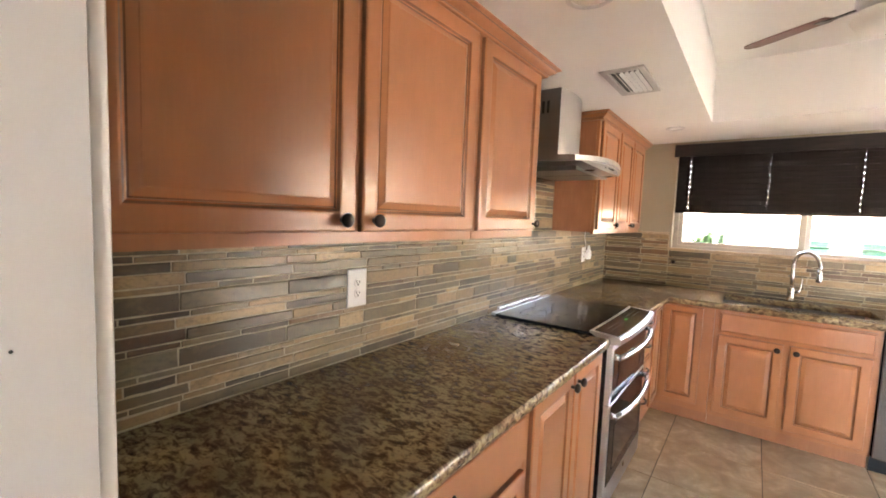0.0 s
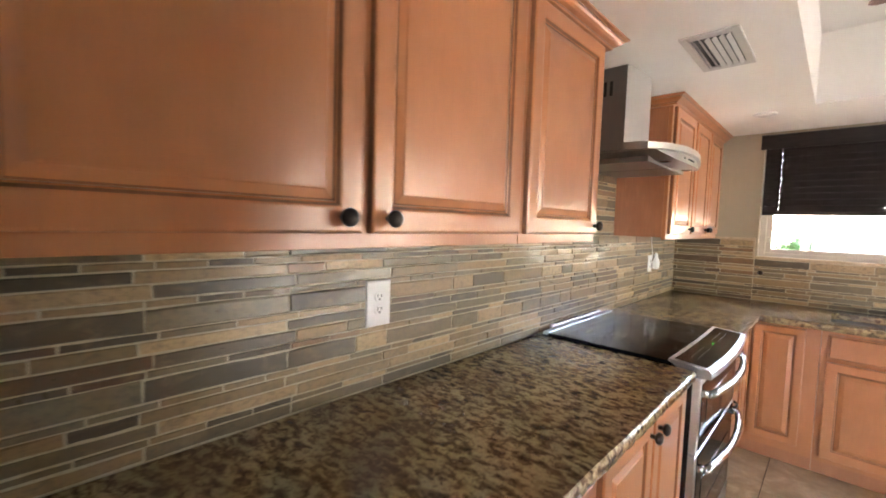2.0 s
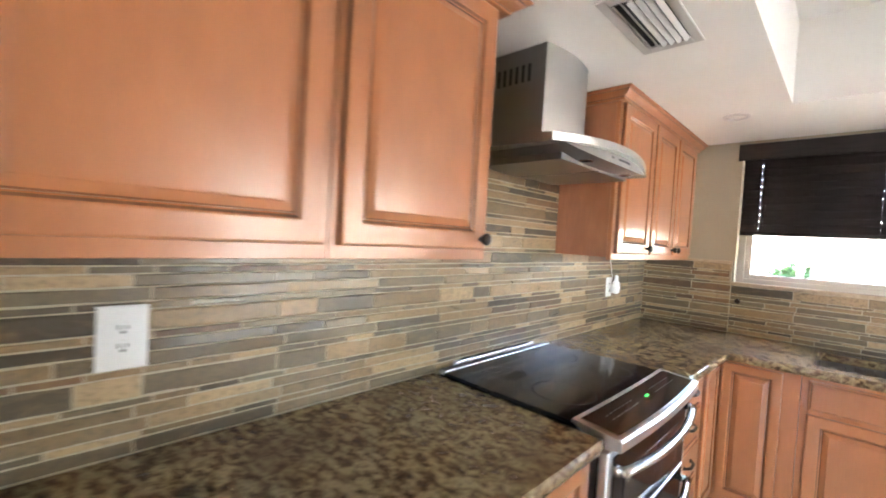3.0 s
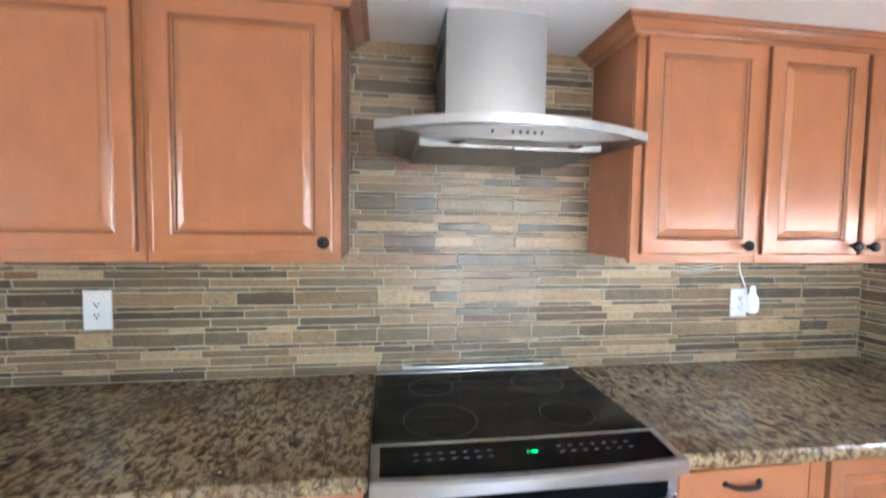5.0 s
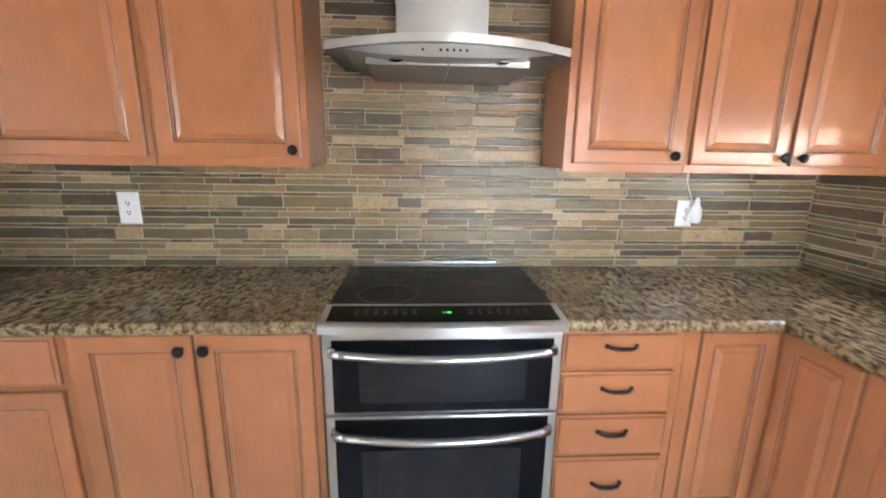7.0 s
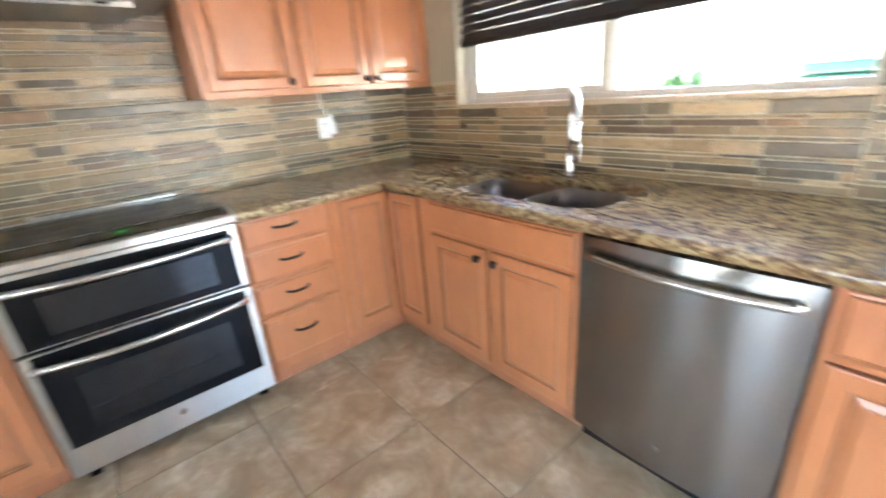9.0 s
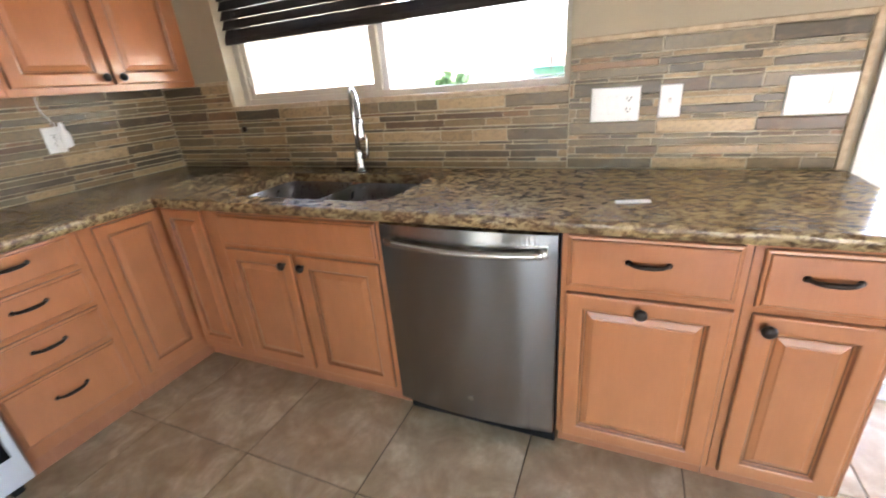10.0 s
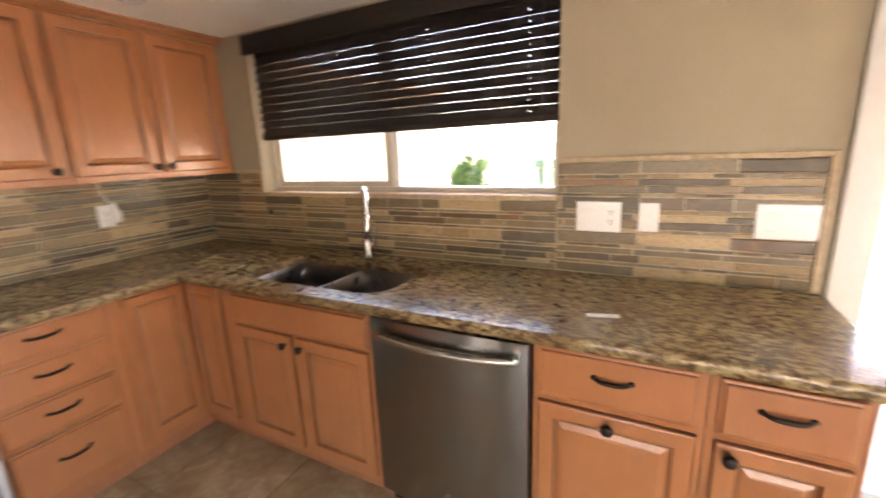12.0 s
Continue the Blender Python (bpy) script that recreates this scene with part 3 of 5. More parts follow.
# corner unit with its folding pair of doors
t = thing("corner_cabinet", "maple corner cabinet with folding raised panel doors", "cabinet", None, "base cabinets")
bm = boxes((0.012, 0.593, -0.953, -0.012, TOE, 0.872), (0.594, 0.955, -0.593, -0.012, TOE, 0.872))
part("body", bm, M_WOOD_SIDE, t)
bm = boxes((0.5935, 0.613, -0.953, -0.613, TOE, 0.872), (0.613, 0.955, -0.613, -0.5935, TOE, 0.872))
part("face_frame", bm, M_WOOD, t)
bm = boxes((0.54, 0.555, -0.953, -0.54, 0.001, TOE - 0.001), (0.555, 0.955, -0.555, -0.54, 0.001, TOE - 0.001))
part("toe_kick", bm, M_WOOD_SIDE, t)
panel_door(t, 0.640, 0.888, 0.148, 0.856, BACK_Y - 0.0005, 0.05)
ob = panel_door(t, -0.905, -0.640, 0.148, 0.856, BACK_Y - 0.0005, 0.05)
ob.matrix_basis = RANGE_WALL

t = door_cab("sink_cabinet", W, 0.956, 1.790, [(0.985, 1.343, 0.128, 0.690, 1.311, 0.650), (1.378, 1.757, 0.128, 0.690, 1.408, 0.650)], [], "maple sink cabinet with two raised panel doors")
drawer_front(t, 0.985, 1.765, 0.708, 0.850, BACK_Y - 0.0005, "false_front")
door_cab("base_cabinet", W, 2.405, 2.872, [(2.424, 2.854, 0.108, 0.672, 2.632, 0.640)], [(2.424, 2.852, 0.694, 0.858)], "maple base cabinet with one drawer over a door")
t = door_cab("base_cabinet", W, 2.872, 3.188, [(2.897, 3.172, 0.108, 0.672, 2.930, 0.640)], [(2.895, 3.172, 0.692, 0.855)], "narrow maple base cabinet at the counter end")
part("end_panel", boxes((3.1885, 3.195, -0.613, -0.012, TOE, 0.872)), M_WOOD_SIDE, t)

# ---------------------------------------------------------------- upper cabinets
UP_Y, UP_BOT, UP_TOP = -0.284, 1.362, 2.112


def upper(m, x0, x1, doors, label):
    t = thing("wall_cabinet", label, "cabinet", m, "wall cabinets")
    bm = boxes((x0 + 0.001, x1 - 0.001, UP_Y + 0.02, 0.004, UP_BOT + 0.012, UP_TOP))
    part("body", bm, M_WOOD_SIDE, t)
    part("face_frame", boxes((x0 + 0.001, x1 - 0.001, UP_Y, UP_Y + 0.0198, UP_BOT, UP_TOP), bevel=0.001), M_WOOD, t)
    for a, b, kx in doors:
        ob = panel_door(t, a, b, 1.393, 2.100, UP_Y - 0.0005, 0.06)
        knob(ob, kx, UP_Y - 0.0195, 1.424)
    return t


upper(R, -3.983, -2.782, [(-3.915, -3.362, -3.408), (-3.338, -2.803, -3.298)], "maple wall cabinet with two raised panel doors")
upper(R, -2.782, -2.246, [(-2.760, -2.268, -2.293)], "maple wall cabinet with one raised panel door")
upper(R, -1.308, -0.838, [(-1.277, -0.850, -0.899)], "maple wall cabinet with one raised panel door beside the hood")
upper(R, -0.838, 0.004, [(-0.822, -0.440, -0.468), (-0.420, -0.036, -0.394)], "maple wall cabinet with two raised panel doors in the corner")
CROWN = [(0, 2.1005), (0.018, 2.1005), (0.025, 2.1030), (0.027, 2.1075), (0.021, 2.1105), (0.029, 2.1125), (0.040, 2.117), (0.050, 2.1235), (0.056, 2.131), (0.050, 2.1335), (0.062, 2.1350), (0.0715, 2.1380), (0.073, 2.142), (0.070, 2.1465), (0, 2.1465)]
face = -UP_Y
for path in (((face, SOUTH + 0.004), (face, -2.245), (-0.004, -2.245)), ((-0.004, -1.3085), (face, -1.3085), (face, 0.006))):
    pts = path[::-1]
    bm = sweep(bmesh.new(), [(-o, z) for o, z in CROWN], pts)
    cm = tagged(part("crown_moulding", bm, (M_WOOD,)), "stepped maple crown moulding on the wall cabinets", "moulding", "crown mouldings")
    # dark lines paint both glaze and shade into the crown's grooves
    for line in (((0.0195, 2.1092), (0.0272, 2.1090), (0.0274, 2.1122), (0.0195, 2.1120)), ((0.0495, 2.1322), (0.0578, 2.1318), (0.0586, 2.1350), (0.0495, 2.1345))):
        part("glaze_line", sweep(bmesh.new(), [(-o, z) for o, z in line], pts), M_GLAZE_SHADE, cm, "dark line of glaze and shade in the groove")

# ---------------------------------------------------------------- countertops
rng = random.Random(5)


def resample(poly, step=0.022):
    out = []
    for a, b in zip(poly, poly[1:] + poly[:1]):
        a, b = Vector(a), Vector(b)
        n = max(1, int((b - a).length / step))
        out += [a.lerp(b, k / n) for k in range(n)]
    return out


def slab(name, poly, rough_edge, holes, label):
    """A stone slab with a chipped front edge: rough_edge(p) tells where the edge is hewn."""
    pts = resample(poly)
    k = len(pts)
    outs = []
    for i in range(k):
        d = (pts[(i + 1) % k] - pts[i - 1]).normalized()
        outs.append(Vector((d.y, -d.x)))
    bm = bmesh.new()
    loops = []
    for z, push, jit in ((0.914, -0.006, 0.0010), (0.911, -0.002, 0.0016), (0.905, 0.001, 0.0024), (0.895, 0.002, 0.0028), (0.884, 0.000, 0.0024), (0.874, -0.006, 0.0014)):
        ring = []
        for p, o in zip(pts, outs):
            s = (push + rng.uniform(-jit, jit)) if rough_edge(p) else 0
            ring.append(bm.verts.new((p.x + o.x * s, p.y + o.y * s, z + (rng.uniform(-0.0015, 0.0015) if 0.875 < z < 0.912 else 0))))
        loops.append(ring)
    for a, b in zip(loops, loops[1:]):
        for i in range(k):
            bm.faces.new((a[i], a[(i + 1) % k], b[(i + 1) % k], b[i]))
    for ring, z in ((loops[0], 0.914), (loops[-1], 0.874)):
        es = [bm.edges.get((ring[i], ring[(i + 1) % k])) for i in range(k)]
        rims = []
        for h in holes:
            hv = [bm.verts.new((x, y, z)) for x, y in h]
            rims.append(hv)
            es += [bm.edges.new((hv[i], hv[(i + 1) % len(hv)])) for i in range(len(hv))]
        bmesh.ops.triangle_fill(bm, use_beauty=True, use_dissolve=False, edges=es)
        if z > 0.9:
            tops = rims
        else:
            for a, b in zip(tops, rims):
                for i in range(len(a)):
                    bm.faces.new((a[i], a[(i + 1) % len(a)], b[(i + 1) % len(a)], b[i]))
    bmesh.ops.recalc_face_normals(bm, faces=bm.faces[:])
    edge = bm.copy()
    flat = lambda f: abs(f.normal.z) > 0.9 or not any(rough_edge(v.co) for v in f.verts)
    bm.normal_update()
    edge.normal_update()
    bmesh.ops.delete(bm, geom=[f for f in bm.faces if not flat(f)], context="FACES")
    bmesh.ops.delete(edge, geom=[f for f in edge.faces if flat(f)], context="FACES")
    t = thing(name, label, "countertop")
    part("slab", bm, M_GRANITE, t)
    part("hewn_edge", edge, M_GRANITE, t, "gently uneven polished front edge", True)
    return t


def rounded(x0, x1, y0, y1, radii, n=6):
    """A rounded rectangle; radii at back right, back left, front left, front right."""
    ra, rb, rc, rd = radii
    pts = []
    for cx, cy, a0, r in ((x1 - ra, y1 - ra, 0, ra), (x0 + rb, y1 - rb, 90, rb), (x0 + rc, y0 + rc, 180, rc), (x1 - rd, y0 + rd, 270, rd)):
        pts += [(cx + r * math.cos(radians(a0 + 90 * k / n)), cy + r * math.sin(radians(a0 + 90 * k / n))) for k in range(n + 1)]
    return pts


SINK_L, SINK_R = (0.988, 1.388, -0.570, -0.158, (0.06, 0.05, 0.05, 0.06)), (1.400, 1.795, -0.570, -0.158, (0.05, 0.06, 0.06, 0.13))
slab("countertop", [(0.002, SOUTH + 0.002), (0.652, SOUTH + 0.002), (0.652, -2.152), (0.002, -2.152)], lambda p: p.x > 0.64, [], "speckled brown granite countertop with a hewn edge")
inner = [(0.655 + 0.02 * (1 - math.sin(radians(a))), -0.655 - 0.02 * (1 - math.cos(radians(a)))) for a in (0, 30, 60, 90)]
slab("countertop", [(0.002, -0.002), (0.002, -1.388), (0.655, -1.388), *inner, (3.215, -0.655), (3.236, -0.645), (3.244, -0.62), (3.244, -0.002)], lambda p: (p.x > 0.64 and p.y < -0.62) or p.x > 3.23, [rounded(0.988, 1.795, -0.570, -0.158, (0.05, 0.05, 0.05, 0.13))], "speckled tan granite corner countertop with a sink cut-out")

# ---------------------------------------------------------------- sink and faucet
sink = thing("kitchen_sink", "stainless steel double bowl undermount sink", "sink")
for (x0, x1, y0, y1, r) in (SINK_L, SINK_R):
    bm = bmesh.new()
    rows = []
    for inset, z, rr in ((-0.003, 0.8735, 0), (0.0, 0.872, 0), (0.005, 0.80, 0), (0.010, 0.735, 0), (0.03, 0.705, -0.01), (0.07, 0.698, -0.03)):
        rows.append([bm.verts.new((x, y, z)) for x, y in rounded(x0 + inset, x1 - inset, y0 + inset, y1 - inset, [max(q + rr, 0.015) for q in r])])
    for a, b in zip(rows, rows[1:]):
        for i in range(len(a)):
            bm.faces.new((a[i], a[(i + 1) % len(a)], b[(i + 1) % len(a)], b[i]))
    bm.faces.new(rows[-1])
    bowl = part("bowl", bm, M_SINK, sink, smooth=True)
    bm = lathe(bmesh.new(), [(0.045, 0), (0.045, 0.003), (0.036, 0.004), (0.030, 0.001), (0.0, 0.001)], 20, pose((x0 + x1) / 2, (y0 + y1) / 2, 0.6985))
    part("drain", bm, M_CHROME, bowl)
part("divider", boxes((1.3885, 1.3995, -0.555, -0.173, 0.86, 0.8735), bevel=0.003, seg=2), M_CHROME, sink, "thin steel divider between the bowls")
fx, fy = 1.383, -0.095
fa = thing("faucet", "satin nickel gooseneck kitchen faucet behind the sink", "faucet")
bm = lathe(bmesh.new(), [(0.030, 0.9145), (0.030, 0.921), (0.024, 0.926), (0.022, 0.945), (0.0225, 1.00), (0.020, 1.012), (0.0135, 1.02)], 20, pose(fx, fy, 0))
part("base", bm, M_CHROME, fa, smooth=True)
dx, dy, reach = 0.643, -0.766, 0.205
pts, rad = [(fx, fy, 1.018), (fx, fy, 1.10), (fx, fy, 1.18)], [0.0125] * 3
for k in range(1, 13):
    a = radians(180 - 15 * k)
    c = reach / 2
    pts.append((fx + dx * (c + c * math.cos(a)), fy + dy * (c + c * math.cos(a)), 1.18 + c * 1.02 * math.sin(a)))
    rad.append(0.0122)
pts += [(fx + dx * reach, fy + dy * reach, 1.165)]
rad += [0.0122]
part("gooseneck", tube(bmesh.new(), pts, rad, 14), M_CHROME, fa, smooth=True)
tip = (fx + dx * reach, fy + dy * reach)
part("spray_head", tube(bmesh.new(), [(*tip, 1.168), (*tip, 1.150), (*tip, 1.10), (*tip, 1.085), (*tip, 1.082)], [0.0135, 0.016, 0.0185, 0.018, 0.014], 14), M_CHROME, fa, smooth=True)
bm = tube(bmesh.new(), [(fx + 0.02, fy - 0.002, 0.985), (fx + 0.045, fy - 0.004, 0.987), (fx + 0.052, fy - 0.004, 1.0), (fx + 0.055, fy - 0.004, 1.06), (fx + 0.056, fy - 0.004, 1.09)], [0.014, 0.013, 0.007, 0.0055, 0.005], 10)
part("lever", bm, M_CHROME, fa, smooth=True)

# ---------------------------------------------------------------- range
RY0, RY1 = -2.148, -1.391
rg = thing("range", "stainless slide-in double oven range with black glass cooktop", "range", RANGE_WALL)
a, b = RY0, RY1
part("body", boxes((a + 0.004, b - 0.004, -0.632, -0.02, 0.05, 0.915)), M_BLACK, rg)
part("cooktop", boxes((a, b, -0.575, -0.052, 0.9165, 0.929), bevel=0.003, seg=2), M_GLASSBLACK, rg, "black ceramic glass cooktop")
bm = boxes((a + 0.006, b - 0.006, -0.052, -0.022, 0.9165, 0.933), bevel=0.004, seg=2)
box(bm, a + 0.10, b - 0.10, -0.022, -0.004, 0.920, 0.944, 0.004, 2)
back = part("back_trim", bm, M_STEEL, rg, "stainless rear vent trim")
part("vent_slot", boxes((a + 0.14, b - 0.14, -0.0205, -0.006, 0.944, 0.9455)), M_SLOT, back)
# burner rings printed on the glass
for cx, cy, r in ((a + 0.19, -0.19, 0.075), (b - 0.19, -0.19, 0.09), (a + 0.19, -0.43, 0.105), (b - 0.19, -0.43, 0.08)):
    bm = bmesh.new()
    ring = lambda rr: [bm.verts.new((cx + rr * math.cos(2 * math.pi * k / 40), cy + rr * math.sin(2 * math.pi * k / 40), 0.9296)) for k in range(40)]
    o, i = ring(r), ring(r - 0.0022)
    for k in range(40):
        bm.faces.new((o[k], o[(k + 1) % 40], i[(k + 1) % 40], i[k]))
    part("burner_ring", bm, M_SLOT, rg)


def bowed_panel(u0, u1, rows, bow, n=16):
    """A strip along x whose rows (y, z) bulge towards -y in the middle."""
    bm = bmesh.new()
    cols = []
    for k in range(n + 1):
        u = u0 + (u1 - u0) * k / n
        s = 1 - (2 * k / n - 1) ** 2
        cols.append([bm.verts.new((u, y - bow * s * w, z)) for y, z, w in rows])
    m = len(rows)
    for p, q in zip(cols, cols[1:]):
        for j in range(m):
            bm.faces.new((p[j], q[j], q[(j + 1) % m], p[(j + 1) % m]))
    bm.faces.new(cols[0][::-1])
    bm.faces.new(cols[-1])
    bmesh.ops.recalc_face_normals(bm, faces=bm.faces[:])
    return bm


bm = bowed_panel(a, b, [(-0.556, 0.9295, 0.3), (-0.556, 0.937, 0.3), (-0.690, 0.925, 1), (-0.697, 0.918, 1), (-0.696, 0.893, 1), (-0.635, 0.886, 0)], 0.016)
cp = part("control_panel", bm, M_STEEL, rg, "bowed stainless control panel frame")
bm = bowed_panel(a + 0.022, b - 0.022, [(-0.572, 0.9366, 0.3), (-0.572, 0.9375, 0.3), (-0.678, 0.928, 1), (-0.678, 0.9272, 1)], 0.014)
part("control_glass", bm, M_GLASSBLACK, cp, "black touch control glass")
bm = bmesh.new()
for k, (w, h) in enumerate(((0.002, 0.010), (0.002, 0.010), (0.009, 0.010), (0.009, 0.010))):
    x = -1.772 + k * 0.006 + (0.002 if k > 1 else 0)
    box(bm, x, x + w * 0.5, -0.629, -0.622, 0.9327, 0.9338)
part("display_digits", bm, M_GREEN, cp, "green lit clock digits")
bm = bmesh.new()
for k in range(7):
    for row in range(2):
        x = a + 0.10 + k * 0.03
        box(bm, x, x + 0.012, -0.612 - 0.022 * row, -0.609 - 0.022 * row, 0.9347 - 0.002 * row, 0.9352 - 0.002 * row)
        x = b - 0.30 + k * 0.03
        box(bm, x, x + 0.012, -0.612 - 0.022 * row, -0.609 - 0.022 * row, 0.9347 - 0.002 * row, 0.9352 - 0.002 * row)
tagged(part("touch_marks", bm, material("grey_print", 0.5, colour=(0.16, 0.16, 0.16)), cp), kind="stuff")


def oven_door(z0, z1, frame_top, frame_bottom, handle_z, gz0, gz1):
    d = part("oven_door", boxes((a + 0.003, b - 0.003, -0.664, -0.634, z0, z1), bevel=0.004, seg=2), M_STEEL, rg, "stainless framed oven door")
    g = part("door_glass", boxes((a + 0.032, b - 0.032, -0.6675, -0.6642, z0 + frame_bottom, z1 - frame_top), bevel=0.001), M_GLASSBLACK, d, "black oven door glass")
    part("oven_window", boxes((a + 0.115, b - 0.115, -0.6690, -0.6677, gz0, gz1)), M_OVENGLASS, g, "dark oven window")
    pts = []
    for k in range(15):
        u = -1 + k / 7
        pts.append(((a + b) / 2 + u * (0.5 * (b - a) - 0.035), -0.692 - 0.034 * (1 - u * u), handle_z + 0.006 - 0.006 * (1 - u * u)))
    bm = tube(bmesh.new(), pts, 0.0135, 12)
    for s in (0, -1):
        x, y, z = pts[s]
        box(bm, x - 0.012, x + 0.012, y + 0.004, -0.6642, z - 0.012, z + 0.012, 0.002)
    part("oven_handle", bm, M_CHROME, d, "bowed stainless bar handle", True)
    return d


oven_door(0.603, 0.878, 0.018, 0.008, 0.822, 0.645, 0.785)
low = oven_door(0.070, 0.592, 0.006, 0.125, 0.540, 0.245, 0.470)
bm = lathe(bmesh.new(), [(0.014, 0), (0.014, 0.002), (0.011, 0.003), (0.0, 0.003)], 20, pose((a + b) / 2, -0.664, 0.150) @ FRONT)
part("badge", bm, M_CHROME, low, "small round maker's badge")
for x in (a + 0.03, b - 0.07):
    for y in (-0.60, -0.08):
        part("foot", boxes((x, x + 0.04, y, y + 0.04, 0.001, 0.05), bevel=0.003), M_BLACK, rg)
part("side_trim", boxes((a, a + 0.0038, -0.64, -0.58, 0.07, 0.9)), M_BLACK, rg)

# ---------------------------------------------------------------- hood
hd = thing("range_hood", "stainless chimney range hood with an arched canopy", "hood", RANGE_WALL)
hc = (-2.147 - 1.361) / 2
hw = 0.393


def arch(rows_of, n=20):
    bm = bmesh.new()
    cols = []
    for k in range(n + 1):
        u = -1 + 2 * k / n
        cols.append([bm.verts.new((hc + u * hw, y, z)) for y, z in rows_of(u)])
    m = len(cols[0])
    for p, q in zip(cols, cols[1:]):
        for j in range(m):
            bm.faces.new((p[j], q[j], q[(j + 1) % m], p[(j + 1) % m]))
    bm.faces.new(cols[0][::-1])
    bm.faces.new(cols[-1])
    bmesh.ops.recalc_face_normals(bm, faces=bm.faces[:])
    bm.normal_update()
    # undersides and ends get the darker steel: their shade is in the colour
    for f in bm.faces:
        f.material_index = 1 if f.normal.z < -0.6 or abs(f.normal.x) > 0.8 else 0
    return bm


def canopy_rows(u):
    front = -0.435 - 0.070 * (1 - u * u)
    top = 1.758 + 0.018 * (1 - u * u)
    return [(-0.004, top + 0.012), (front + 0.03, top + 0.001), (front, top - 0.003), (front - 0.001, top - 0.028), (front + 0.02, top - 0.030), (-0.004, top - 0.016)]


part("canopy", arch(canopy_rows, 44), (M_CANOPY, M_FILTER_AND_SHADE), hd, "arched brushed steel canopy")


def fascia_rows(u):
    v = u * 0.80
    front = -0.430 - 0.070 * (1 - v * v)
    top = 1.758 + 0.018 * (1 - v * v) - 0.031
    low_z = 1.706 + 0.026 * abs(u) ** 2.5
    return [(-0.02, top), (front + 0.012, top), (front + 0.006, min(low_z, top - 0.002)), (-0.02, min(low_z, top - 0.002))]


hw = 0.335
part("fascia", arch(fascia_rows, 36), (M_FASCIA, M_FILTER_AND_SHADE), hd, "steel control fascia and filter box")
part("grease_filter", boxes((hc - 0.27, hc - 0.004, -0.40, -0.06, 1.6985, 1.722), (hc + 0.004, hc + 0.27, -0.40, -0.06, 1.6985, 1.722), bevel=0.002), M_FILTER_AND_SHADE, hd, "dull metal grease filters")
bm = bmesh.new()
for k in range(5):
    lathe(bm, [(0.0042, 0), (0.0042, 0.003), (0.003, 0.004), (0, 0.004)], 12, pose(hc - 0.030 + k * 0.020, -0.490, 1.7275) @ FRONT)
part("push_buttons", bm, M_SLOT, hd, "row of small dark push buttons")
part("status_lamp", lathe(bmesh.new(), [(0.0042, 0), (0.0042, 0.003), (0, 0.003)], 12, pose(hc - 0.085, -0.4875, 1.7275) @ FRONT), M_SLOT, hd)
for s in (-1, 1):
    bm = lathe(bmesh.new(), [(0.024, 0), (0.024, -0.003), (0.017, -0.004), (0, -0.004)], 18, pose(hc + s * 0.17, -0.435, 1.7075))
    part("hood_lamp", bm, M_CHROME, hd, "small round hood lamp, off")
bm = bmesh.new()
n, prof = 12, []
for k in range(n + 1):
    u = -1 + 2 * k / n
    prof.append((-1.769 + u * 0.1625, -0.262 - 0.022 * (1 - u * u)))
prof = [(-1.9315, -0.003)] + prof + [(-1.6065, -0.003)]
lo = [bm.verts.new((x, y, 1.772)) for x, y in prof]
hi = [bm.verts.new((x, y, CEIL - 0.001)) for x, y in prof]
for k in range(len(prof)):
    j = (k + 1) % len(prof)
    bm.faces.new((lo[k], lo[j], hi[j], hi[k]))
bm.faces.new(hi)
bm.faces.new(lo[::-1])
bmesh.ops.recalc_face_normals(bm, faces=bm.faces[:])
bm.normal_update()
# chimney sides get the darker steel, painted dimmer than the front
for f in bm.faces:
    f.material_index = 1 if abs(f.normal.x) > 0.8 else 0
ch = part("chimney", bm, (M_HOOD, M_FILTER_AND_SHADE), hd, "bowed brushed steel chimney cover")
for s, x in ((-1, -1.9318), (1, -1.6062)):
    bm = bmesh.new()
    for k in range(6):
        y = -0.20 + 0.028 * k
        box(bm, x - 0.0006, x + 0.0006, y, y + 0.014, 2.02, 2.085)
    part("vent_slots", bm, M_SLOT, ch)

# ---------------------------------------------------------------- dishwasher
dw = thing("dishwasher", "stainless steel dishwasher with a bowed bar handle", "dishwasher")
x0, x1 = 1.797, 2.397
part("tub", boxes((x0 - 0.004, x1 + 0.004, -0.60, -0.03, 0.10, 0.866)), M_BLACK, dw)
bm = bowed_panel(x0, x1, [(-0.6005, 0.107, 0), (-0.6005, 0.866, 0), (-0.634, 0.866, 0.4), (-0.643, 0.860, 0.6), (-0.644, 0.800, 1), (-0.644, 0.118, 1), (-0.640, 0.107, 1)], 0.020, 40)
d = part("door", bm, M_STEEL_DW, dw, "brushed stainless door front")
bm = bmesh.new()
pts = []
for k in range(15):
    u = -1 + k / 7
    pts.append(((x0 + x1) / 2 + u * 0.262, -0.672 - 0.030 * (1 - u * u), 0.806 - 0.004 * (1 - u * u)))
tube(bm, pts, [0.013] + [0.0125] * 13 + [0.013], 12)
for x, y, z in (pts[0], pts[-1]):
    box(bm, x - 0.013, x + 0.013, y, -0.6435, z - 0.013, z + 0.013, 0.003)
part("handle", bm, M_CHROME, d, "bowed stainless handle", True)
part("badge", lathe(bmesh.new(), [(0.011, 0), (0.011, 0.002), (0.008, 0.003), (0, 0.003)], 18, pose(2.105, -0.6635, 0.205) @ FRONT), M_CHROME, d, "small round maker's badge")
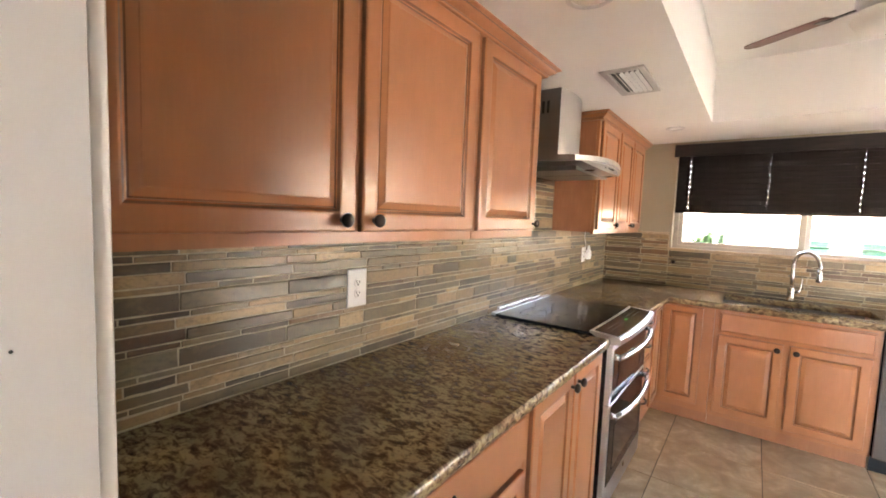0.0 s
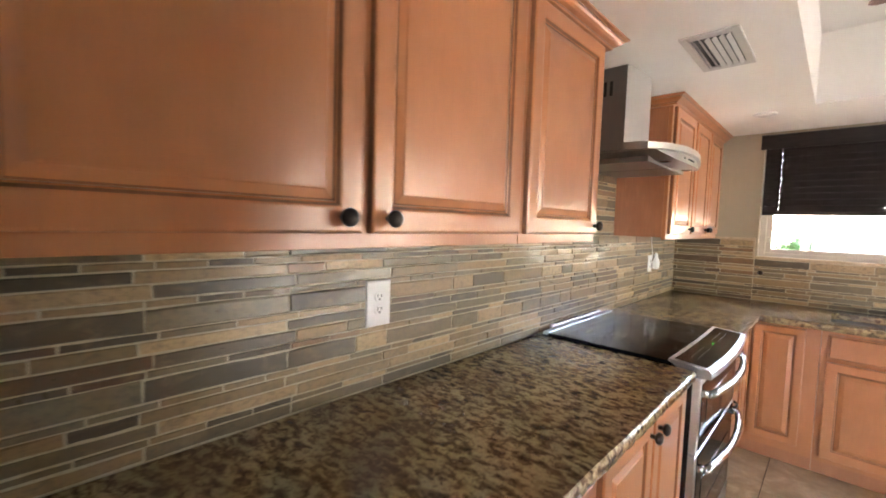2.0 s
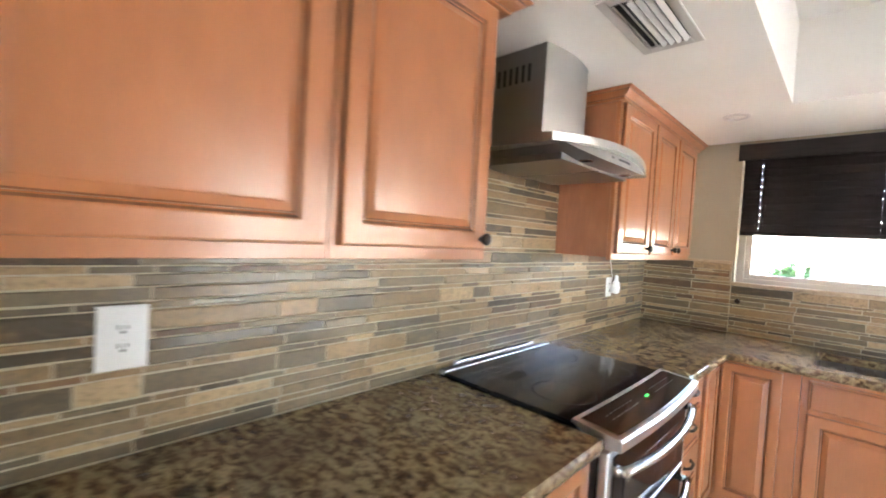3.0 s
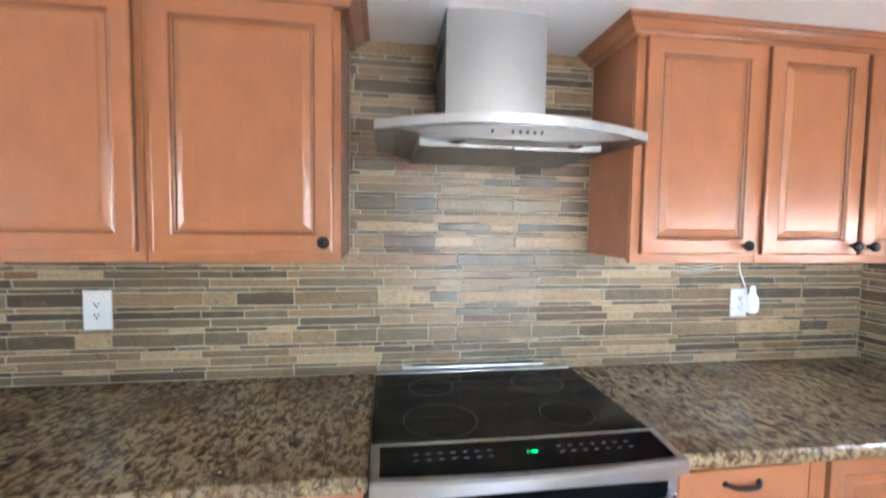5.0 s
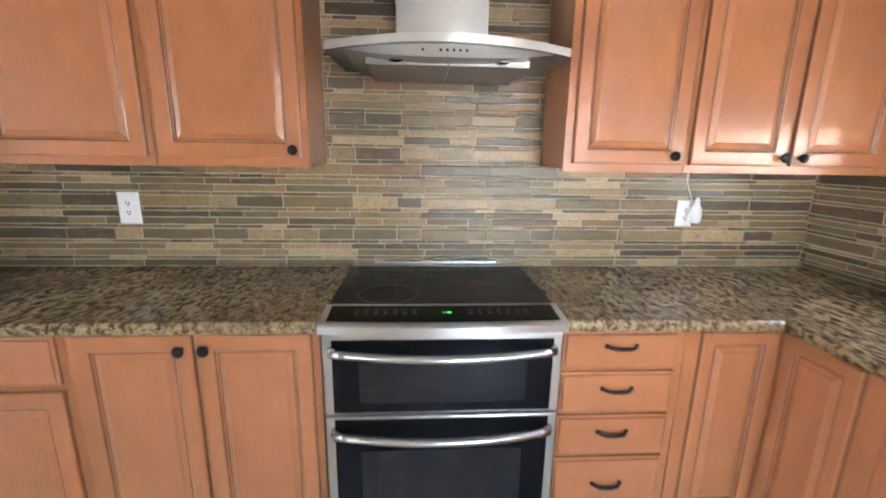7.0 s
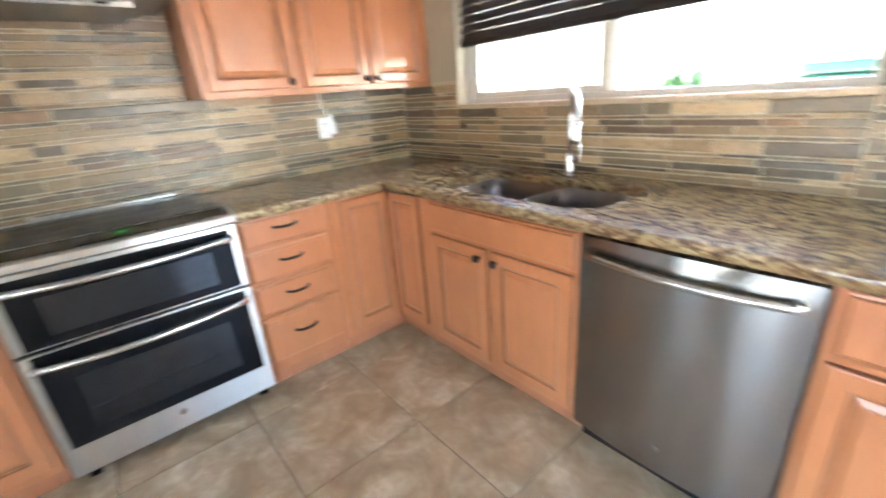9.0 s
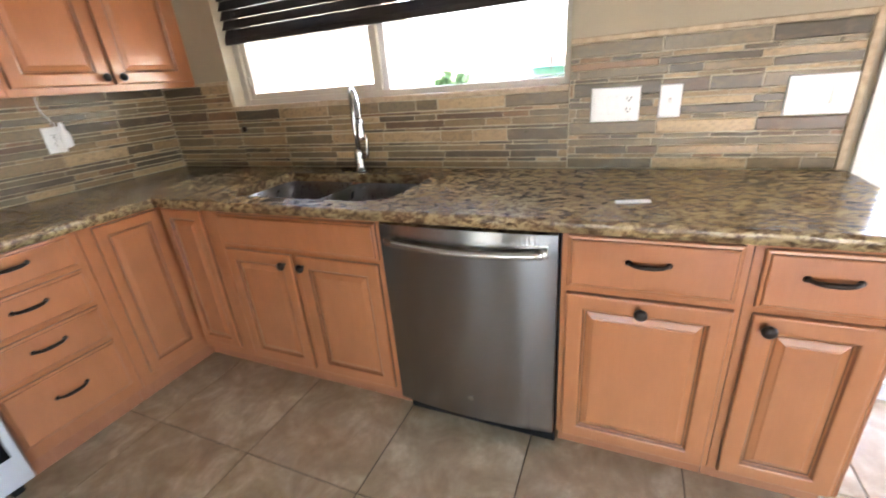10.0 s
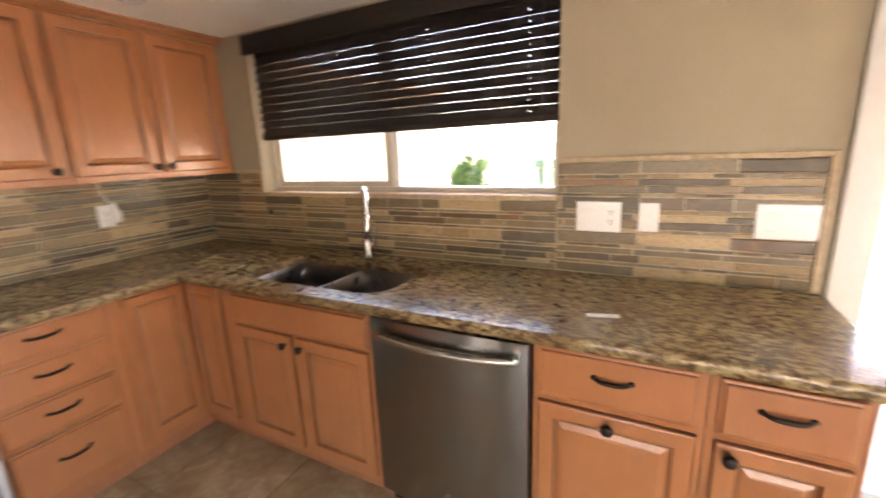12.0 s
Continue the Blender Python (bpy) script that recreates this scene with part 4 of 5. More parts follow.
part("control_strip", boxes((x0 + 0.01, x1 - 0.01, -0.632, -0.601, 0.8665, 0.8705)), M_BLACK, dw, "black top control strip")
part("toe_kick", boxes((x0, x1, -0.575, -0.56, 0.001, 0.099)), M_BLACK, dw, "black kick plate")

# ---------------------------------------------------------------- window blind
bl = thing("window_blind", "dark espresso slatted blind lowered two thirds over the window", "blind")
bx0, bx1, by = 0.562, 2.325, 0.045
part("valance", boxes((0.535, 2.345, -0.022, -0.008, 2.022, 2.124), (0.535, 0.547, -0.008, 0.009, 2.022, 2.124), (2.334, 2.345, -0.008, 0.009, 2.022, 2.124), bevel=0.003), M_BLIND, bl, "dark wooden valance")
part("head_rail", boxes((bx0, bx1, by - 0.025, by + 0.025, 2.052, 2.10), bevel=0.002), M_BLIND, bl)
pitch, tilt = 0.0437, radians(65.4)
CORDS = (0.657, 1.194, 1.718, 2.20)
slat_me = None
n_slats = 0
z = 2.034
while z > 1.575:
    bm = bmesh.new()
    edges = [bx0] + [c + s for c in CORDS for s in (-0.0015, 0.0015)] + [bx1]
    for n, (p, q) in enumerate(zip(edges, edges[1:])):
        if n % 2 == 0:
            box(bm, p, q, -0.025, 0.025, -0.0014, 0.0014)
        else:
            box(bm, p, q, -0.025, -0.0040, -0.0014, 0.0014)
            box(bm, p, q, 0.0040, 0.025, -0.0014, 0.0014)
    if slat_me is None:
        ob = part("slat", bm, M_BLIND, bl)
        slat_me = ob.data
    else:
        bm.free()
        ob = new("slat", slat_me)
        ob.parent = bl
    ob.matrix_basis = Matrix.Translation((0, by, z)) @ Matrix.Rotation(tilt + radians((z - 1.8) * 22 + random.uniform(-0.6, 0.6)), 4, "X")
    z -= pitch
part("bottom_rail", boxes((bx0, bx1, by - 0.016, by + 0.016, 1.548, 1.576), bevel=0.004, seg=2), M_BLIND, bl)
for x in CORDS:
    bm = tube(bmesh.new(), [(x, by - 0.026, 2.05), (x, by - 0.026, 1.56)], 0.0006, 6)
    tube(bm, [(x, by + 0.026, 2.05), (x, by + 0.026, 1.56)], 0.0006, 6)
    part("ladder_cord", bm, M_CORD, bl)
part("tilt_wand", tube(bmesh.new(), [(2.262, by - 0.028, 2.05), (2.262, by - 0.03, 1.30)], 0.0035, 8), M_CORD, bl, "thin dark tilt wand")

# ---------------------------------------------------------------- plates and small things


def plate(name, m, w, h, label, category, kind):
    t = thing(name, label, category, m)
    bm = rect_rings(bmesh.new(), -w / 2, w / 2, -h / 2, h / 2, [(0, -0.001), (0, -0.0035), (0.002, -0.0055), (0.005, -0.0065)])
    pl = part("cover_plate", bm, M_PLASTIC, t)
    for x, what in kind:
        if what == "outlet":
            for s in (-1, 1):
                bm = lathe(bmesh.new(), [(0.0165, 0), (0.0165, 0.002), (0.0145, 0.0028), (0, 0.0028)], 18, pose(x, -0.0062, s * 0.0195) @ FRONT)
                soc = part("socket", bm, M_PLASTIC, t)
                bm = boxes((x - 0.0082, x - 0.0047, -0.0096, -0.0089, s * 0.0195 - 0.0015, s * 0.0195 + 0.0085), (x + 0.0047, x + 0.0082, -0.0096, -0.0089, s * 0.0195 - 0.001, s * 0.0195 + 0.0075))
                lathe(bm, [(0.0037, 0), (0.0037, 0.0006), (0, 0.0006)], 10, pose(x, -0.0089, s * 0.0195 - 0.007) @ FRONT)
                part("slots", bm, M_SLOT, soc)
            part("screw", lathe(bmesh.new(), [(0.003, 0), (0.002, 0.001), (0, 0.001)], 8, pose(x, -0.0064, 0) @ FRONT), M_PLASTIC, t)
        elif what == "rocker":
            bm = boxes((x - 0.0165, x + 0.0165, -0.0085, -0.0063, -0.033, 0.033), bevel=0.001)
            rk = part("rocker_frame", bm, M_PLASTIC, t)
            part("rocker", boxes((x - 0.0125, x + 0.0125, -0.0105, -0.0084, -0.029, 0.029), bevel=0.001), M_PLASTIC, rk)
        elif what == "toggle":
            part("toggle", boxes((x - 0.005, x + 0.005, -0.0165, -0.0063, -0.004, 0.010), bevel=0.002), M_PLASTIC, t)
    return t


plate("wall_outlet", pose(0.0005, -3.0875, 1.173) @ RANGE_WALL, 0.089, 0.136, "white duplex outlet on the slate backsplash", "outlet", [(0, "outlet")])
plate("wall_outlet", pose(0.0005, -0.618, 1.168) @ RANGE_WALL, 0.078, 0.120, "white outlet under the corner wall cabinet", "outlet", [(0, "outlet")])
plate("wall_outlet", pose(2.503, -0.0005, 1.158), 0.172, 0.124, "white plate with two switches and an outlet", "outlet", [(-0.052, "rocker"), (-0.008, "rocker"), (0.048, "outlet")])
plate("light_switch", pose(2.688, -0.0005, 1.162), 0.072, 0.114, "single white toggle switch plate", "switch", [(0, "toggle")])
plate("light_switch", pose(3.114, -0.0005, 1.160), 0.178, 0.124, "white triple rocker switch plate near the door", "switch", [(-0.046, "rocker"), (0, "rocker"), (0.046, "rocker")])
fr = thing("plug_in_freshener", "white plug-in air freshener in the outlet", "air freshener", pose(0.010, -0.585, 1.178) @ RANGE_WALL)
bm = lathe(bmesh.new(), [(0.012, -0.05), (0.022, -0.042), (0.025, -0.01), (0.021, 0.02), (0.013, 0.032), (0.010, 0.062), (0.004, 0.068)], 16, pose(0, -0.026, 0))
part("bottle", bm, M_PLASTIC, fr, smooth=True)
part("plug", boxes((-0.035, 0.012, -0.022, -0.001, -0.045, 0.0), bevel=0.004, seg=2), M_PLASTIC, fr)
pts = [(0.0095, -0.63, 1.364), (0.012, -0.632, 1.32), (0.016, -0.624, 1.285), (0.013, -0.610, 1.262), (0.014, -0.6, 1.24), (0.016, -0.604, 1.20)]
tagged(part("lamp_cord", tube(bmesh.new(), pts, 0.0022, 8), M_PLASTIC, smooth=True), "thin white cord hanging from under the wall cabinet", "cord")
bm = lathe(bmesh.new(), [(0.016, 0), (0.016, 0.010), (0.012, 0.014), (0, 0.014)], 16, pose(0.585, 0.0005, 1.121) @ FRONT)
tagged(part("wall_hook", bm, M_BRONZE, smooth=True), "small round black hook on the backsplash", "hook")
bm = lathe(bmesh.new(), [(0.0013, 0), (0.0013, 0.0008), (0.0008, 0.0012), (0, 0.0012)], 10, pose(DOORWAY[0] + 0.0004, -4.045, 1.333) @ RANGE_WALL @ FRONT)
tagged(part("nail", bm, M_SLOT), "small dark nail head in the white door jamb", "nail")
bm = boxes((-0.05, 0.05, -0.012, 0.012, 0, 0.006), bevel=0.003, seg=2)
for v in bm.verts:
    v.co.y += 0.05 * v.co.x + 1.6 * v.co.x ** 2
ob = tagged(part("plastic_strip", bm, M_PLASTIC), "small white plastic strip lying on the counter", "strip")
ob.matrix_world = pose(2.588, -0.470, 0.9145, 0, 0, 12)

# ---------------------------------------------------------------- ceiling things
vt = thing("ceiling_vent", "white metal ceiling air vent with louvers", "vent")
x0, x1, y0, y1 = 0.492, 0.688, -2.060, -1.638
bm = boxes((x0, x0 + 0.03, y0, y1, CEIL - 0.008, CEIL - 0.0005), (x1 - 0.03, x1, y0, y1, CEIL - 0.008, CEIL - 0.0005), (x0 + 0.03, x1 - 0.03, y0, y0 + 0.04, CEIL - 0.008, CEIL - 0.0005), (x0 + 0.03, x1 - 0.03, y1 - 0.04, y1, CEIL - 0.008, CEIL - 0.0005), bevel=0.002)
part("frame", bm, M_ENAMEL, vt)
# black sheet paints the shade of the duct between the louvers
part("backing", boxes((x0 + 0.03, x1 - 0.03, y0 + 0.04, y1 - 0.04, CEIL - 0.0018, CEIL - 0.0006)), M_SLOT, vt, "black sheet standing for the unlit duct")
for k in range(6):
    x = x0 + 0.041 + k * 0.0228
    bm = boxes((-0.0086, 0.0086, y0 + 0.04, y1 - 0.04, -0.0006, 0.0006))
    bmesh.ops.transform(bm, matrix=Matrix.Translation((x, 0, CEIL - 0.0095)) @ Matrix.Rotation(radians(38 if k < 2 else -42), 4, "Y"), verts=bm.verts[:])
    part("louver", bm, M_ENAMEL, vt)
for name, x, y, r, lab in (("recessed_light", 0.612, -0.615, 0.062, "round white recessed ceiling light, off"), ("recessed_light", 0.668, -2.745, 0.075, "round white recessed ceiling light above the counter, off")):
    t = thing(name, lab, "ceiling light")
    bm = lathe(bmesh.new(), [(r, -0.0005), (r, -0.005), (r - 0.012, -0.010), (r - 0.018, -0.007), (r - 0.019, -0.0005)], 28, pose(x, y, CEIL))
    part("trim_ring", bm, M_WHITE, t)
    part("lens", lathe(bmesh.new(), [(r - 0.019, -0.002), (r - 0.03, -0.004), (0, -0.005)], 28, pose(x, y, CEIL)), M_FROST, t)

fan = thing("ceiling_fan", "white ceiling fan with dark wooden blades and a light", "ceiling fan")
cx, cy = 1.50, -1.60
part("canopy", lathe(bmesh.new(), [(0.07, TRAY_TOP - 0.001), (0.066, TRAY_TOP - 0.02), (0.03, TRAY_TOP - 0.05), (0.014, TRAY_TOP - 0.055)], 24, pose(cx, cy, 0)), M_WHITE, fan, smooth=True)
part("down_rod", tube(bmesh.new(), [(cx, cy, TRAY_TOP - 0.05), (cx, cy, 2.46)], 0.012, 12), M_WHITE, fan)
part("motor", lathe(bmesh.new(), [(0.02, 2.475), (0.07, 2.468), (0.095, 2.44), (0.10, 2.40), (0.09, 2.375), (0.06, 2.365), (0.03, 2.362)], 28, pose(cx, cy, 0)), M_WHITE, fan, smooth=True)
part("light_bowl", lathe(bmesh.new(), [(0.07, 2.362), (0.108, 2.35), (0.112, 2.325), (0.09, 2.292), (0.05, 2.274), (0.0, 2.270)], 28, pose(cx, cy, 0)), M_FROST, fan, "frosted glass light bowl", True)
for k in range(5):
    ang = radians(146 + 72 * k)
    m = pose(cx, cy, 2.405) @ Matrix.Rotation(ang, 4, "Z") @ Matrix.Rotation(radians(-9), 4, "X")
    bm = bmesh.new()
    rows = [(0.20, 0.042), (0.26, 0.050), (0.38, 0.056), (0.50, 0.056), (0.555, 0.046), (0.575, 0.02)]
    up = [[bm.verts.new((r, s * w, 0.004 * t)) for s in (-1, 1)] for t in (1, -1) for r, w in rows]
    top, bot = up[:6], up[6:]
    for p, q in zip(top, top[1:]):
        bm.faces.new((p[0], q[0], q[1], p[1]))
    for p, q in zip(bot, bot[1:]):
        bm.faces.new((p[0], p[1], q[1], q[0]))
    for s in (0, 1):
        for i in range(5):
            bm.faces.new((top[i][s], top[i + 1][s], bot[i + 1][s], bot[i][s]))
    bm.faces.new((top[0][0], top[0][1], bot[0][1], bot[0][0]))
    bm.faces.new((top[5][0], top[5][1], bot[5][1], bot[5][0]))
    bmesh.ops.recalc_face_normals(bm, faces=bm.faces[:])
    bmesh.ops.transform(bm, matrix=m, verts=bm.verts[:])
    bd = part("blade", bm, M_BLADE, fan)
    bm = boxes((0.085, 0.25, -0.016, 0.016, -0.010, -0.0045), (0.21, 0.25, -0.035, 0.035, -0.010, -0.0045), bevel=0.003)
    bmesh.ops.transform(bm, matrix=m, verts=bm.verts[:])
    part("blade_arm", bm, M_BRONZE, bd, "dark metal blade arm")

# ---------------------------------------------------------------- outside
setting("ground", boxes((-60, 60, -60, 90, -0.25, -0.05)), M_PATIO, "pale concrete patio and yard", "ground")
bm = boxes((2.75, 8.5, 0.21, 2.6, 2.42, 2.56), (2.75, 8.5, 2.42, 2.6, 2.17, 2.42))
setting("patio_roof", bm, M_STUCCO, "peach stucco patio cover with a deep beam", "roof")
for x in (2.8, 6.0):
    t = tagged(part("patio_post", boxes((x, x + 0.2, 2.41, 2.61, -0.05, 2.1695), bevel=0.01), M_STUCCO), "square peach stucco patio post", "post", "patio posts")
fence = tagged(new("garden_wall"), "pale block garden wall behind the patio", "wall", kind="structure")
part("wall", boxes((-12, 16, 8.0, 8.2, -0.06, 1.49)), M_BLOCK, fence)
part("coping", boxes((-12, 16, 7.97, 8.23, 1.4905, 1.55), bevel=0.01), M_BLOCK, fence)
nb = tagged(new("neighbour_house"), "tan lap-sided shed wing beside the patio", "house")
part("wall", boxes((-4.0, -1.62, 2.2, 6.5, -0.05, 2.5)), M_SIDING, nb)
for k in range(16):
    part("siding_board", boxes((-1.6195, -1.600, 2.2, 6.5, 0.0 + 0.155 * k, 0.148 + 0.155 * k), bevel=0.004), M_SIDING, nb)
part("roof", boxes((-4.1, -1.45, 2.05, 6.7, 2.5005, 2.62)), M_STUCCO, nb)
bn = thing("wheelie_bin", "green plastic wheelie bin in the yard", "bin")
bm = boxes((1.66, 2.28, 2.25, 2.85, 0.02, 1.24), bevel=0.02, seg=2)
for v in bm.verts:
    k = 0.82 + 0.18 * v.co.z
    v.co.x, v.co.y = 1.97 + (v.co.x - 1.97) * k, 2.55 + (v.co.y - 2.55) * k
part("body", bm, M_BIN, bn)
part("lid", boxes((1.63, 2.31, 2.20, 2.90, 1.25, 1.33), bevel=0.02, seg=2), M_BIN, bn)
for s in (1.70, 2.19):
    bm = lathe(bmesh.new(), [(0.1, 0), (0.1, 0.05), (0, 0.05)], 18, pose(s, 2.83, 0.05, 0, 90, 0))
    part("wheel", bm, M_BLACK, bn)


def leafy(name, x, y, h, trunk_h, r, count, label, seed, taper=0.95):
    t = thing(name, label, "tree" if trunk_h > 0.6 else "shrub")
    rs = random.Random(seed)
    bm = tube(bmesh.new(), [(x, y, -0.06), (x + 0.03, y, trunk_h * 0.6), (x - 0.02, y + 0.04, trunk_h + 0.35 * (h - trunk_h))], [0.09 * r + 0.03, 0.07 * r + 0.02, 0.03 * r], 9)
    for k in range(6):
        a = k * 1.05 + rs.random()
        z0 = trunk_h * 0.85 + 0.05 * k
        tube(bm, [(x, y, z0), (x + 0.35 * r * math.cos(a), y + 0.35 * r * math.sin(a), z0 + 0.2 * r), (x + 0.75 * r * math.cos(a), y + 0.75 * r * math.sin(a), z0 + 0.7 * r)], [0.035 * r + 0.01, 0.02 * r + 0.006, 0.006], 6)
    part("trunk", bm, M_BARK, t)
    verts, faces = [], []
    clumps = []
    for k in range(34):
        f = (k + rs.random()) / 34
        w = r * (1.2 - taper * f)
        a = rs.uniform(0, 6.28)
        d = w * rs.uniform(0.1, 0.85)
        clumps.append((x + d * math.cos(a), y + d * math.sin(a), trunk_h + (h - trunk_h) * f, r * rs.uniform(0.20, 0.36) * (1.1 - 0.5 * taper * f)))
    for _ in range(count):
        a, b, c, q = rs.choice(clumps)
        v = Vector((rs.gauss(0, 1), rs.gauss(0, 1), rs.gauss(0, 1))).normalized() * q * rs.uniform(0.6, 1.0)
        p = Vector((a, b, c)) + v
        d = Vector((rs.gauss(0, 1), rs.gauss(0, 1), rs.gauss(0, 1))).normalized()
        e = d.orthogonal().normalized() * 0.45
        s = rs.uniform(0.05, 0.10) * (0.6 + 0.5 * r)
        i = len(verts)
        verts += [p - d * s, p + e * s, p + d * s, p - e * s]
        faces.append((i, i + 1, i + 2, i + 3))
    me = bpy.data.meshes.new("crown")
    me.from_pydata([tuple(v) for v in verts], [], faces)
    me.materials.append(M_LEAF)
    ob = new("crown", me)
    ob.parent = t
    return t


leafy("garden_tree", 8.66, 9.4, 3.25, 1.0, 0.88, 20000, "leafy green tree behind the garden wall", 3)
leafy("garden_tree", 9.85, 9.5, 2.05, 0.9, 0.38, 2200, "small leafy tree behind the garden wall", 4)
leafy("garden_shrub", 0.62, 2.95, 1.30, 0.2, 0.24, 3600, "round green shrub in the yard", 5, 0.3)

# ---------------------------------------------------------------- floor tiles
T, GAP = 0.5135, 0.005
tile_me = None
xs = [0.768 + T * k for k in range(-2, 10)]
ys = [-1.012 + T * k for k in range(-12, 3)]
k = 0
for xa in xs:
    for yb in ys:
        ax, bx, ay, by_ = xa + GAP / 2, xa + T - GAP / 2, yb + GAP / 2, yb + T - GAP / 2
        if (bx > HALL_END and by_ < SOUTH) or bx < 0.1 or ax > EAST or ay > -0.05 or (by_ < -4.3 and (ax < -0.2)) or bx > EAST or by_ > 0.3:
            continue
        if tile_me is None:
            bm = bmesh.new()
            h = (T - GAP) / 2
            box(bm, -h, h, -h, h, -0.006, 0.0)
            top = [e for e in bm.edges if all(v.co.z > -0.001 for v in e.verts)]
            bmesh.ops.bevel(bm, geom=top, offset=0.0015, segments=1, affect="EDGES")
            ob = part("floor_tile", bm, M_FLOOR, floor)
            tile_me = ob.data
        else:
            ob = new("floor_tile", tile_me)
            ob.parent = floor
        ob.location = ((ax + bx) / 2, (ay + by_) / 2, random.uniform(-0.0004, 0.0004))

# ---------------------------------------------------------------- slate backsplash
rs = random.Random(11)
stone_meshes = []
for k in range(10):
    bm = bmesh.new()
    j = lambda s: rs.uniform(-s, s)
    backv = [bm.verts.new((x, 0.0, z)) for x, z in ((-.5, -.5), (.5, -.5), (.5, .5), (-.5, .5))]
    mid = [bm.verts.new((x + j(.005), -0.0055 + j(.0008), z + j(.045))) for x, z in ((-.5, -.5), (-.17, -.5), (.17, -.5), (.5, -.5), (.5, .5), (.17, .5), (-.17, .5), (-.5, .5))]
    fr_ = [bm.verts.new((x + j(.006), -0.0078 + j(.0009), z + j(.05))) for x, z in ((-.492, -.42), (-.17, -.42), (.17, -.42), (.492, -.42), (.492, .42), (.17, .42), (-.17, .42), (-.492, .42))]
    for p, q in ((0, 1), (1, 2), (2, 3), (3, 4), (4, 5), (5, 6), (6, 7), (7, 0)):
        bm.faces.new((mid[p], mid[q], fr_[q], fr_[p]))
    for p in range(3):
        bm.faces.new((fr_[p], fr_[p + 1], fr_[6 - p], fr_[7 - p]))
    bm.faces.new((backv[0], backv[1], mid[3], mid[2], mid[1], mid[0]))
    bm.faces.new((backv[1], backv[2], mid[4], mid[3]))
    bm.faces.new((backv[2], backv[3], mid[7], mid[6], mid[5], mid[4]))
    bm.faces.new((backv[3], backv[0], mid[0], mid[7]))
    me = bpy.data.meshes.new("slate_strip")
    bm.normal_update()
    bm.to_mesh(me)
    bm.free()
    me.materials.append(M_SLATE)
    stone_meshes.append(me)


ROWS = ((0.049, "long"), (0.0165, "short"), (0.027, "long"), (0.031, "long"), (0.0165, "short"))


def courses(z0, z1, rs):
    """Rows from the top down: interlocking sheets of thick, thin and middling strips."""
    z, out, k = z1, [], 0
    while z > z0 + 0.004:
        h, kind = ROWS[k % 5]
        h += rs.uniform(-0.0015, 0.0015)
        k += 1
        if z - h - z0 < 0.009:
            h = z - z0
        out.append((z - h, z, kind))
        z -= h
    return out


SHEET = 0.305


def strips(u0, u1, row, kind, rs):
    """Mosaic sheets side by side, whose rows interlock by a finger's width at the joints."""
    first = u0 + 0.012 + (0.0, 0.026, -0.012, 0.018, 0.006)[row % 5]
    edges = [u0]
    u = first - SHEET
    while u < u1:
        e = u + SHEET + rs.uniform(-0.006, 0.006)
        if kind == "long":
            cuts = () if rs.random() < 0.72 else (rs.choice((0.36, 0.5, 0.64)),)
        else:
            cuts = rs.choice(((0.35, 0.68), (0.3, 0.62), (0.5,), (0.62,), (0.4, 0.72)))
        for c in (*cuts, 1.0):
            p = u + (e - u) * c
            if edges[-1] + 0.014 < p < u1 - 0.014:
                edges.append(p)
        u += SHEET
    edges.append(u1)
    return list(zip(edges, edges[1:]))


